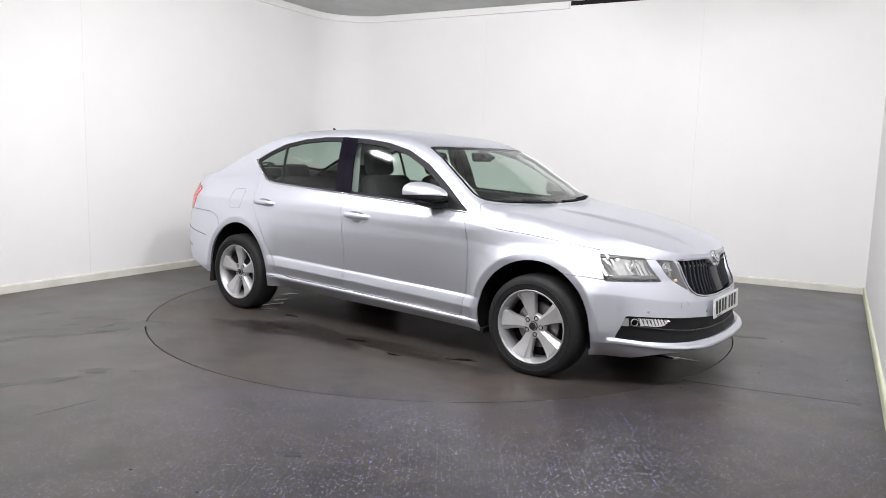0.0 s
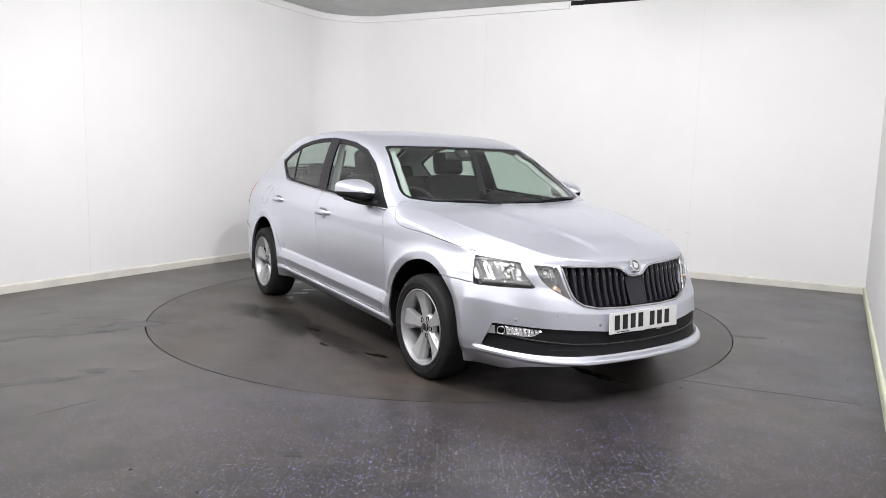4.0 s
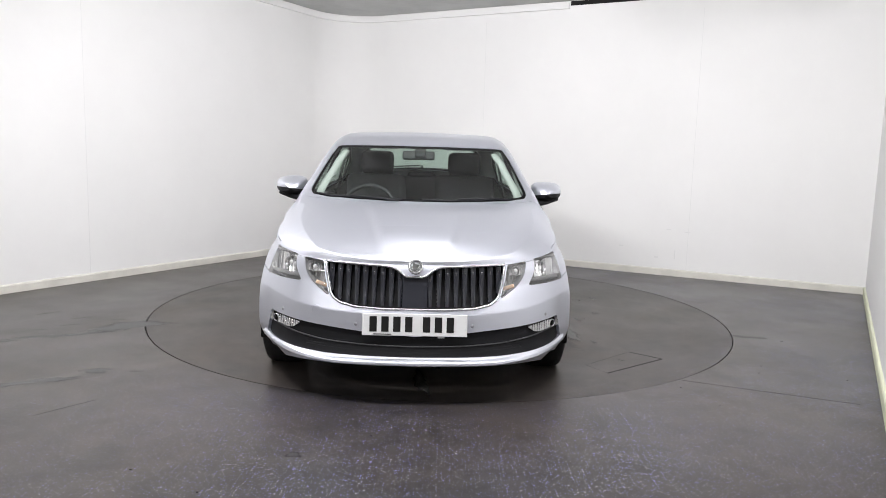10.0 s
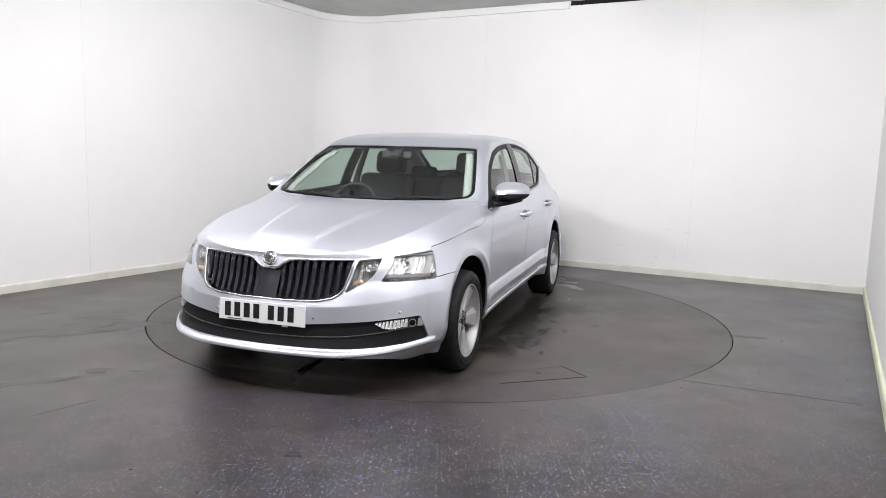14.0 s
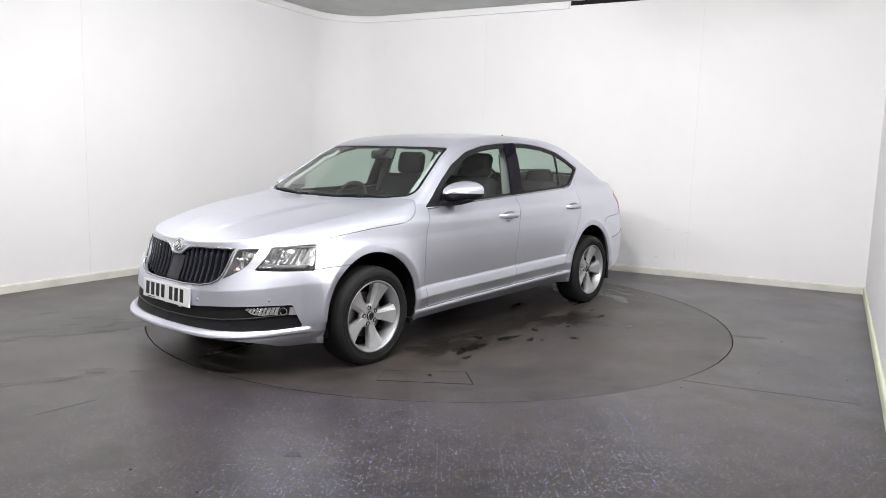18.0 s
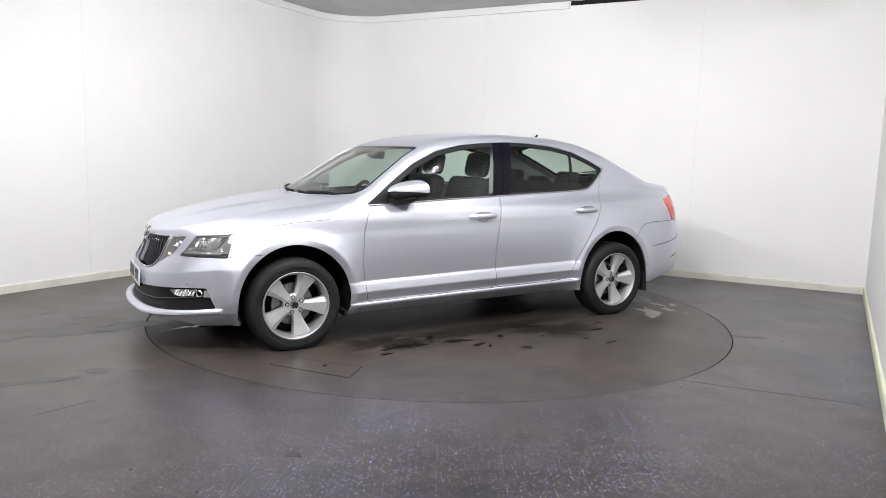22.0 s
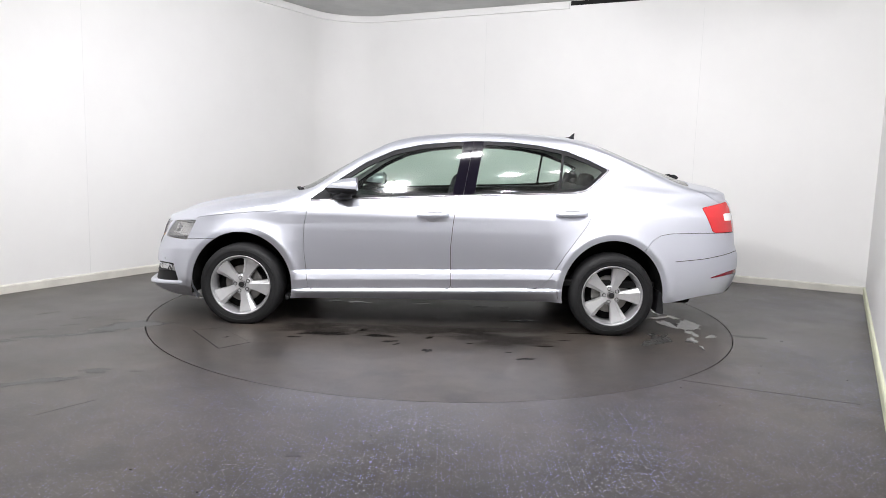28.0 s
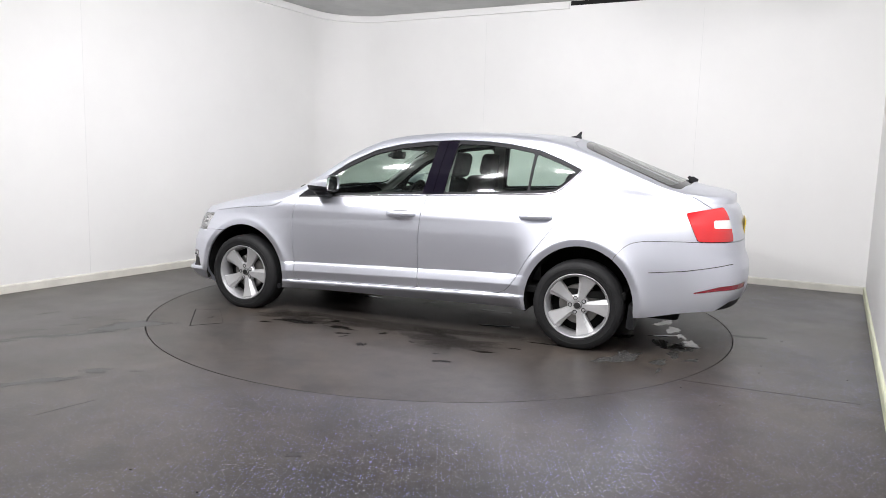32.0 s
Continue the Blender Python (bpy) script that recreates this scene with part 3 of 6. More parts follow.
def body_grid():
    """The left half of the body as a grid of points: columns round the car from nose to tail, rows from sill to roof middle."""
    tf = np.concatenate([np.linspace(0, .5, 54), np.linspace(.5, .8, 64)[1:], np.linspace(.8, 1, 60)[1:]])
    tr = np.concatenate([np.linspace(0, .5, 44), np.linspace(.5, .8, 64)[1:], np.linspace(.8, 1, 74)[1:]])
    cols = [(t, True) for t in tf] + [(t, False) for t in tr[::-1][1:]]
    n_low, n_side, n_top = 112, 26, 36
    grid = []
    for t, front in cols:
        x, y = flank(np.array(t), np.array(.8), front)
        for _ in range(6):
            zs = float(shoulder_z(x))
            x, y = flank(np.array(t), np.array(zs), front)
        xs, ys = float(x), float(y)
        zb = float(bottom_z(xs))
        z = zb + (zs - zb) * np.linspace(0, 1, n_low) ** 1.18
        lx, ly = flank(np.full(n_low, t), z, front)
        low = np.stack([lx, ly, z], 1)
        ye, ze = min(float(edge_y(xs)), ys * .94), float(edge_z(xs))
        zc = float(centre_z(xs))
        s = np.linspace(0, 1, n_side + 1)[1:]
        bulge = .018 * np.sin(np.pi * s)
        side = np.stack([np.full(n_side, xs), ys + (ye - ys) * s + bulge * step01(np.array(ze - zs), .02, .15), zs + (ze - zs) * s + .25 * bulge], 1)
        s = np.linspace(0, 1, n_top + 1)[1:]
        top = np.stack([np.full(n_top, xs), ye * (1 - s), ze + (zc - ze) * (1 - (1 - s) ** 2.1)], 1)
        grid.append(np.concatenate([low, side, top]))
    g = np.array(grid)
    # round the shoulder and the roof edge
    for it in range(14):
        a = g.copy()
        a[:, 1:-1, 1:] = .5 * g[:, 1:-1, 1:] + .25 * (g[:, :-2, 1:] + g[:, 2:, 1:])
        xs = g[:, n_low + n_side, 0]
        bonnet = step01(xs, .98, 1.12) * (1 - step01(xs, 1.93, 2.04))      # its side fold stays crisp
        w = np.zeros(g.shape[:2])
        w[:, n_low - 7:n_low + 6] = (1 - .75 * bonnet)[:, None]
        w[:, n_low + n_side - 6:n_low + n_side + 6] = ((1 - bonnet) * (1 - .75 * step01(-xs, .8, 1.1)))[:, None]
        g = g + (a - g) * w[:, :, None]
    # two folds along the bonnet
    tp = g[:, n_low + n_side:]
    yc = .17 + (2.05 - tp[:, :, 0]) * .17
    fold = .015 * (1 - step01(tp[:, :, 1], yc - .022, yc + .026)) * step01(tp[:, :, 0], 1.08, 1.5) * (1 - step01(tp[:, :, 0], 1.85, 2.06))
    g[:, n_low + n_side:, 2] += fold
    # soften along the car
    for it in range(4):
        a = g.copy()
        a[1:-1, n_low:, 1:] = .5 * g[1:-1, n_low:, 1:] + .25 * (g[:-2, n_low:, 1:] + g[2:, n_low:, 1:])
        g = a
    return g, n_low, n_side


GRID, N_LOW, N_SIDE = body_grid()


def grid_normals(g):
    full = np.concatenate([g, (g * np.array([1, -1, 1]))[:, ::-1][:, 1:]], 1)
    du = np.gradient(full, axis=0)
    dv = np.gradient(full, axis=1)
    n = np.cross(dv, du)
    n /= np.linalg.norm(n, axis=2, keepdims=True) + 1e-12
    n = n[:, :g.shape[1]]
    n[0, :, 1] = 0
    n[-1, :, 1] = 0
    out = np.sum(n * (g - np.array([0, 0, .5])), axis=2, keepdims=True)
    return np.where(np.median(out) < 0, -n, n)


NORMALS = grid_normals(GRID)


def grid_polys():
    """All quads of the half body as arrays of (x, y, z, nx, ny, nz, row)."""
    rows = np.broadcast_to(np.arange(GRID.shape[1])[None, :, None], GRID.shape[:2] + (1,))
    p = np.concatenate([GRID, NORMALS, rows], 2)
    out = []
    for i in range(GRID.shape[0] - 1):
        for j in range(GRID.shape[1] - 1):
            out.append(np.array([p[i, j], p[i + 1, j], p[i + 1, j + 1], p[i, j + 1]]))
    return out


def outline_distance(outline, pts):
    """Signed distance of 2D points from a closed outline, negative inside."""
    o = np.array(outline, float)
    a, b = o, np.roll(o, -1, 0)
    best = np.full(len(pts), 1e9)
    inside = np.zeros(len(pts), bool)
    for p, q in zip(a, b):
        e = q - p
        w = pts - p
        t = np.clip((w @ e) / (e @ e + 1e-12), 0, 1)
        best = np.minimum(best, np.hypot(*(w - t[:, None] * e).T))
        cross = ((p[1] <= pts[:, 1]) != (q[1] <= pts[:, 1]))
        with np.errstate(divide="ignore", invalid="ignore"):
            xi = p[0] + (pts[:, 1] - p[1]) / (q[1] - p[1]) * (q[0] - p[0])
        inside ^= cross & (pts[:, 0] < xi)
    return np.where(inside, -best, best)


SIDE, NOSE, TOP = (0, 2), (1, 2), (0, 1)


def rounded(outline, r=0.012, n=3):
    """Cuts an outline's corners into small arcs."""
    o = [np.array(p, float) for p in outline]
    out = []
    for i, p in enumerate(o):
        a, b = o[i - 1] - p, o[(i + 1) % len(o)] - p
        la, lb = np.linalg.norm(a), np.linalg.norm(b)
        d = min(r, la * .45, lb * .45)
        s, e = p + a / la * d, p + b / lb * d
        for k in range(n + 1):
            t = k / n
            out.append((1 - t) ** 2 * s + 2 * t * (1 - t) * p + t * t * e)
    return out


def inside_of(outline, axes, where=None):
    """A field that is negative inside an outline drawn on two axes, and (where given) only where another field is negative."""
    def f(p):
        d = outline_distance(outline, p[:, list(axes)])
        if where is not None:
            d = np.maximum(d, where(p))
        return d
    return f


def cut(polys, field, gap=0.0):
    """Splits polygons along the zero line of a field. Returns those inside and outside; a gap is taken out between them."""
    if not polys:
        return [], []
    sizes = np.array([len(p) for p in polys])
    vals = field(np.concatenate(polys))
    ends = np.cumsum(sizes)
    inside, outside = [], []

    def clip(p, v, keep_neg):
        q = []
        n = len(p)
        for i in range(n):
            a, b, va, vb = p[i], p[(i + 1) % n], v[i], v[(i + 1) % n]
            if (va <= 0) == keep_neg:
                q.append(a)
            if (va <= 0) != (vb <= 0):
                q.append(a + (b - a) * (va / (va - vb)))
        return np.array(q) if len(q) > 2 else None
    for p, e, s in zip(polys, ends, sizes):
        v = vals[e - s:e]
        lo, hi = v.min(), v.max()
        if hi <= -gap:
            inside.append(p)
        elif lo > gap:
            outside.append(p)
        else:
            if lo <= -gap:
                q = clip(p, v + gap, True)
                if q is not None:
                    inside.append(q)
            if hi > gap:
                q = clip(p, v - gap, False)
                if q is not None:
                    outside.append(q)
    return inside, outside


def mirrored(polys):
    s = np.array([1, -1, 1, 1, -1, 1, 1])
    return [(p * s)[::-1] for p in polys]


def shell(name, polys, lip=0.012, push=0.0, flip=False):
    """A mesh of body polygons with smooth normals of the body surface and an inward lip round its edges."""
    index, verts, norms, faces = {}, [], [], []
    for p in polys:
        f = []
        for v in p:
            key = (round(v[0], 4), round(v[1], 4), round(v[2], 4))
            k = index.get(key)
            if k is None:
                k = index[key] = len(verts)
                n = v[3:6] / (np.linalg.norm(v[3:6]) + 1e-12)
                verts.append(v[:3] + n * push)
                norms.append(n)
            if not f or (f[-1] != k and f[0] != k):
                f.append(k)
        if len(f) > 2:
            faces.append(f[::-1] if flip else f)
    if lip:
        count = {}
        for f in faces:
            for a, b in zip(f, f[1:] + f[:1]):
                e = (min(a, b), max(a, b))
                count[e] = None if e in count else (a, b)
        twin = {}
        for e, ab in count.items():
            if ab is None:
                continue
            a, b = ab
            d = np.array(verts[b]) - np.array(verts[a])
            side = np.cross(d, norms[a])
            side /= np.linalg.norm(side) + 1e-12
            f = []
            for k in (b, a):
                f.append(len(verts))
                verts.append(np.array(verts[k]))
                norms.append(side)
            for k in (a, b):
                f.append(len(verts))
                verts.append(np.array(verts[k]) - np.array(norms[k]) * lip)
                norms.append(side)
            faces.append(f)
    me = bpy.data.meshes.new(name)
    off = np.array([CAR_DX, CAR_DY, CAR_DZ])
    me.from_pydata([tuple(v + off) for v in verts], [], faces)
    me.shade_smooth()
    ns = [tuple(-n if flip else n) for n in norms]
    me.normals_split_custom_set_from_vertices(ns)
    me.update()
    return me

M_GROOVE = material("shaded_groove", (0.06, 0.06, 0.065), 0.6)
# ---- the car: panels cut from the surface ----
CAR = empty("saloon_car", pose(CX, CY, 0))
tagged(CAR, "silver metallic five-door saloon car on the turntable", "car")
OFF = Vector((CAR_DX, CAR_DY, CAR_DZ))


def at(x, y, z):
    return Vector((x, y, z)) + OFF


def shift(x, y, z, rx=0, ry=0, rz=0):
    return pose(x + CAR_DX, y + CAR_DY, z + CAR_DZ, rx, ry, rz)


def side_y(x, z):
    """Half width of the body at a place of the flank."""
    front = x > 0.5
    t = np.linspace(.3, 1, 300)
    px, py = flank(t, np.full(300, z), front)
    return float(np.interp(x, px[::-1], py[::-1]) if front else np.interp(x, px, py))


def nose_x(y, z):
    """How far forward the nose reaches at a place of its front view."""
    t = np.linspace(0, .75, 400)
    px, py = flank(t, np.full(400, z), True)
    return float(np.interp(abs(y), py, px))


DLO = [(.850, .913), (.655, 1.056), (.459, 1.188), (.257, 1.281), (.049, 1.328), (-.16, 1.351), (-.37, 1.363), (-.58, 1.361), (-.79, 1.343), (-1.0, 1.305),
       (-1.16, 1.245), (-1.300, 1.180), (-1.285, 1.160), (-1.195, 1.075), (-1.132, 1.030), (-1.03, 1.012), (-.6, .991), (-.173, .970), (.235, .950)]
PANE_F = [(.700, .942), (.64, 1.028), (.445, 1.158), (.250, 1.250), (.045, 1.297), (-.16, 1.320), (-.245, 1.327), (-.178, .985), (.235, .963)]
PANE_R = [(-.398, 1.336), (-.58, 1.334), (-.79, 1.317), (-.966, 1.284), (-.940, 1.024), (-.6, 1.004), (-.335, .991)]
PANE_Q = [(-.984, 1.280), (-1.15, 1.219), (-1.264, 1.168), (-1.178, 1.082), (-1.122, 1.042), (-.957, 1.026)]
DOOR_F = [(.832, .930), (.822, .915), (.858, .845), (.883, .722), (.883, .517), (.858, .311), (.845, .262), (-.181, .293), (-.173, .59), (-.191, .794), (-.222, .985), (.235, .962), (.80, .932)]
DOOR_R = [(-.226, 1.2), (-.226, .99), (-.191, .794), (-.173, .59), (-.181, .293), (-.735, .309), (-.80, .318), (-.845, .340), (-.902, .410), (-.995, .575), (-1.145, .782), (-1.216, .945), (-1.262, 1.06), (-1.300, 1.185), (-1.0, 1.25)]
SILL = [(.99, .05), (.99, .262), (.845, .262), (-.735, .309), (-.82, .318), (-.95, .30), (-.97, .05)]
BUMPER_F = [(1.40, .617), (1.554, .611), (1.668, .606), (1.76, .597), (1.80, .78), (2.6, .78), (2.6, .02), (1.40, .02)]
BUMPER_R = [(-1.55, .60), (-1.575, .640), (-1.615, .688), (-1.665, .722), (-1.75, .740), (-1.97, .747), (-2.8, .747), (-2.8, .02), (-1.55, .02)]
GRILLE = [(-.01, .634), (.035, .638), (.055, .644), (.085, .668), (.115, .683), (.17, .690), (.456, .698), (.447, .64), (.425, .55), (.408, .526), (.375, .506), (.30, .490), (.14, .483), (-.01, .482)]
LAMP_S = [(.472, .697), (.578, .708), (.566, .648), (.553, .622), (.522, .588), (.472, .555), (.420, .524), (.438, .55), (.459, .62)]
LAMP_M = [(1.700, .733), (1.80, .726), (1.905, .714), (1.996, .590), (1.87, .590), (1.755, .592)]
INTAKE = [(-.01, .350), (.24, .368), (.445, .386), (.56, .394), (.66, .402), (.768, .408), (.800, .284), (.715, .270), (.6, .261), (.445, .254), (.28, .252), (-.01, .252)]
HOOD = [(1.105, -.01), (1.10, .2), (1.07, .4), (1.02, .58), (.955, .69), (.915, .745), (.900, .80), (.895, .95), (2.2, .95), (2.6, .60), (2.6, -.01)]
shut_z = smooth_table([.90, .93, .965, 1.0, 1.05, 1.1, 1.25, 1.4, 1.55, 1.7, 1.8], [.97, .925, .886, .858, .836, .825, .811, .796, .776, .751, .731])   # lower edge of the bonnet over the wing
SCREEN = [(1.075, -.01), (1.07, .2), (1.04, .4), (.985, .58), (.90, .70), (.850, .722), (.80, .720), (.62, .672), (.410, .610), (.372, .602), (.362, .585), (.392, .3), (.405, -.01)]
SCREEN_IN = [(1.045, -.01), (1.04, .2), (1.012, .39), (.958, .570), (.885, .680), (.848, .702), (.80, .700), (.62, .652), (.425, .594), (.402, .588), (.394, .575), (.422, .3), (.435, -.01)]
REARGLASS = [(-1.235, -.01), (-1.25, .3), (-1.29, .51), (-1.34, .548), (-1.7, .575), (-1.885, .600), (-1.93, .585), (-1.985, .3), (-1.995, -.01)]
REARGLASS_IN = [(-1.285, -.01), (-1.30, .3), (-1.335, .475), (-1.375, .508), (-1.7, .532), (-1.845, .552), (-1.88, .53), (-1.935, .3), (-1.945, -.01)]
HATCH = [(-1.19, -.01), (-1.195, .45), (-1.25, .585), (-1.6, .625), (-2.05, .655), (-2.2, .66), (-2.8, .60), (-2.8, -.01)]
TAIL = [(-1.985, .926), (-2.20, .968), (-2.8, .975), (-2.8, .755), (-2.20, .750), (-2.072, .750), (-2.062, .758)]
TAIL_WHITE = [(-2.150, .885), (-2.8, .895), (-2.8, .825), (-2.155, .835)]
REFLECTOR = [(-2.055, .424), (-2.225, .468), (-2.40, .478), (-2.8, .478), (-2.8, .452), (-2.22, .440), (-2.06, .418)]


def build_car_body():
    polys = grid_polys()
    ahead = lambda v: (lambda p: v - p[:, 0])
    behind = lambda v: (lambda p: p[:, 0] - v)
    outer = lambda v: (lambda p: v - p[:, 1])
    upper = lambda v: (lambda p: (v - p[:, 6]) * .01)

    def arch(p):
        f = np.minimum(arch_r(p[:, 0], p[:, 2], AXLE_F), arch_r(p[:, 0], p[:, 2], AXLE_R)) - ARCH_R
        return np.maximum(f, .5 - p[:, 1])
    _, polys = cut(polys, arch)
    glazed, rest = cut(polys, inside_of(DLO, SIDE, outer(.4)), .0015)
    screen, rest = cut(rest, inside_of(rounded(SCREEN, .008), TOP, upper(N_LOW + 2)), .0015)
    rglass, rest = cut(rest, inside_of(rounded(REARGLASS, .03), TOP, upper(N_LOW + 2)), .0015)
    inner_all = rest

    G = .0018
    grille, rest = cut(rest, inside_of(rounded(GRILLE, .01), NOSE, ahead(1.8)), 0)
    lamp_s, rest = cut(rest, inside_of(rounded(LAMP_S, .006), NOSE, ahead(1.6)), .001)
    lamp_m, rest = cut(rest, inside_of(rounded(LAMP_M, .006), SIDE, ahead(1.6)), .001)
    intake, rest = cut(rest, inside_of(rounded(INTAKE, .008), NOSE, ahead(1.6)), 0)
    hood, rest = cut(rest, inside_of(HOOD, TOP, lambda p: np.where(p[:, 0] < 1.70, shut_z(p[:, 0]) - p[:, 2], (N_LOW - 2.0 - p[:, 6]) * .01)), G)
    bumper, rest = cut(rest, inside_of(rounded(BUMPER_F, .02), SIDE, ahead(1.3)), G)
    door_f, rest = cut(rest, inside_of(rounded(DOOR_F, .03), SIDE, outer(.3)), G)
    door_r, rest = cut(rest, inside_of(rounded(DOOR_R, .03), SIDE, outer(.3)), G)
    sill, rest = cut(rest, inside_of(SILL, SIDE, outer(.3)), .0012)
    tail, rest = cut(rest, inside_of(rounded(TAIL, .01), SIDE, lambda p: np.maximum(.60 - p[:, 1], p[:, 0] + 1.9)), .0015)
    tail_w, tail_red = cut(tail, inside_of(rounded(TAIL_WHITE, .01), SIDE))
    bumper_r, rest = cut(rest, inside_of(rounded(BUMPER_R, .02), SIDE, behind(-1.3)), G)
    valance, bumper_r = cut(bumper_r, inside_of([(-2.05, .245), (-2.18, .300), (-2.28, .362), (-2.8, .380), (-2.8, .02), (-2.05, .02)], SIDE))
    refl, bumper_r = cut(bumper_r, inside_of(REFLECTOR, SIDE, outer(.45)), .001)
    hatch, rest = cut(rest, inside_of(HATCH, TOP, lambda p: .742 - p[:, 2]), G)
    wing, rest = cut(rest, inside_of([(.80, 0), (.80, .90), (.86, .93), (2.6, .93), (2.6, 0)], SIDE, lambda p: np.maximum(.9 - p[:, 0] - .3, p[:, 6] - N_LOW - 14)), .0008)
    quarter, roof = cut(rest, inside_of([(-.6, 0), (-.6, 1.01), (-1.30, 1.03), (-2.8, 1.03), (-2.8, 0)], SIDE, outer(.3)), 0)

    body = part("body", shell("body", roof + mirrored(roof)), M_PAINT, CAR, "silver metallic roof and pillars")
    part("bonnet", shell("bonnet", hood + mirrored(hood)), M_PAINT, CAR)
    fb = part("front_bumper", shell("front_bumper", bumper + mirrored(bumper), .02), M_PAINT, CAR)
    rb = part("rear_bumper", shell("rear_bumper", bumper_r + mirrored(bumper_r), .02), M_PAINT, CAR)
    part("rear_valance", shell("rear_valance", valance + mirrored(valance), .01, -.004), M_BLACK, rb, "matt black lower rear valance")
    tg = part("tailgate", shell("tailgate", hatch + mirrored(hatch)), M_PAINT, CAR)
    ws = part("windscreen", shell("windscreen", cut(screen, inside_of(SCREEN_IN, TOP))[1] + mirrored(cut(screen, inside_of(SCREEN_IN, TOP))[1]), .004, -.003), M_GLOSSBLACK, CAR, "windscreen with black edge band")
    scr = cut(screen, inside_of(SCREEN_IN, TOP))[0]
    g = part("pane", shell("pane", scr + mirrored(scr), 0, -.003), M_SCREEN, ws, "green-tinted windscreen glass")
    g.visible_shadow = False
    rw = cut(rglass, inside_of(REARGLASS_IN, TOP))
    rg = part("rear_window", shell("rear_window", rw[1] + mirrored(rw[1]), .004, -.003), M_GLOSSBLACK, tg, "rear window with black edge band")
    g = part("rear_pane", shell("rear_pane", rw[0] + mirrored(rw[0]), 0, -.003), M_GLASS, tg, "green-tinted rear glass")
    g.visible_shadow = False
    gb = part("grille_backing", shell("grille_backing", grille + mirrored(grille), 0, -.05), M_BLACK, CAR, "black recess behind the grille")
    ik = part("lower_intake", shell("lower_intake", intake + mirrored(intake), .0, -.016), M_BLACK, CAR, "matt black lower air intake panel")
    doors = {}
    for side, name in ((1, "left"), (-1, "right")):
        q = (lambda p: p) if side > 0 else mirrored
        for nm, ps in (("front_door", door_f), ("rear_door", door_r)):
            doors[nm, side] = part(nm, shell(nm, q(ps)), M_PAINT, CAR)
        part("sill", shell("sill", q(sill)), M_PAINT, CAR)
        part("front_wing", shell("front_wing", q(wing)), M_PAINT, CAR)
        qp = q(quarter)
        rq = part("rear_quarter", shell("rear_quarter", qp), M_PAINT, CAR)
        part("tail_lamp", shell("tail_lamp", q(tail_red), .02, .003), M_RED, CAR, "glossy red tail lamp")
        part("reversing_lamp", shell("reversing_lamp", q(tail_w), .01, .003), M_WHITELENS, CAR, "white reversing lamp lens")
        part("reflector", shell("reflector", q(refl), .004, -.001), M_DARKRED, rb, "dark red reflector strip")
        pts = [at(x, side * (side_y(x, z) + .0005), z) for x, z in zip(np.linspace(-1.785, -2.285, 30), np.interp(np.linspace(1.785, 2.285, 30), [1.785, 2.0, 2.225, 2.30], [.541, .562, .600, .612]))]
        part("bumper_groove", sweep(pts, .0028, 6), M_GROOVE, rb, "", True)
        # lamps
        for nm, ps, deep in (("headlamp", lamp_m, .07), ("indicator_lamp", lamp_s, .06)):
            lamp = part(nm, shell(nm, q(ps), 0, -deep), M_RIDGED, CAR, "clear headlamp with grey bowl")
            part("lamp_rim", rim_of(q(ps), deep), M_GREY_BOWL, lamp)
            g = part("lens", shell("lens", q(ps), .006, -.001), M_LENS, lamp, "clear plastic lens")
            g.visible_shadow = False
            build_lamp_inside(lamp, nm, side)
        # side glazing
        pf, r1 = cut(glazed, inside_of(rounded(PANE_F, .02), SIDE))
        pr, r1 = cut(r1, inside_of(rounded(PANE_R, .015), SIDE))
        pq, r1 = cut(r1, inside_of(rounded(PANE_Q, .015), SIDE))
        bp, tr = cut(r1, inside_of([(-.17, .94), (-.255, 1.40), (-.405, 1.40), (-.328, .94)], SIDE), .001)
        tf, tr = cut(tr, inside_of([(1.2, .8), (1.2, 1.6), (-.3, 1.6), (-.2, .8)], SIDE))
        part("window_frame", shell("window_frame", q(tf), .012, -.002), M_BLACK, doors["front_door", side], "black window surround")
        part("window_frame", shell("window_frame", q(tr), .012, -.002), M_BLACK, doors["rear_door", side], "black window surround")
        bpf, bpr = cut(bp, inside_of([(.5, .9), (.5, 1.45), (-.337, 1.45), (-.242, .9)], SIDE), .0014)
        part("pillar_cover", shell("pillar_cover", q(bpf), .012, .001), M_PILLAR, doors["front_door", side], "gloss black door pillar cover")
        part("pillar_cover", shell("pillar_cover", q(bpr), .012, .001), M_PILLAR, doors["rear_door", side], "gloss black door pillar cover")
        for nm, ps, d in (("window_pane", pf, "front_door"), ("window_pane", pr, "rear_door"), ("quarter_pane", pq, "rear_door")):
            g = part(nm, shell(nm, q(ps), 0, -.006), M_SIDE_GLASS, doors[d, side], "green-tinted window glass")
            g.visible_shadow = False
        # bright strip under the windows
        for d, xa, xb in (("front_door", .84, -.195), ("rear_door", -.205, -1.03)):
            pts = []
            for x in np.linspace(xa, xb, 12):
                z = np.interp(x, [-1.03, -.6, -.173, .235, .850], [1.010, .989, .968, .948, .911]) - .004
                row = GRID[np.argmin(np.abs(GRID[:, N_LOW, 0] - x))]
                pts.append(at(x, side * (float(np.interp(z, row[N_LOW - 8:N_LOW + 20, 2], row[N_LOW - 8:N_LOW + 20, 1])) + .003), z))
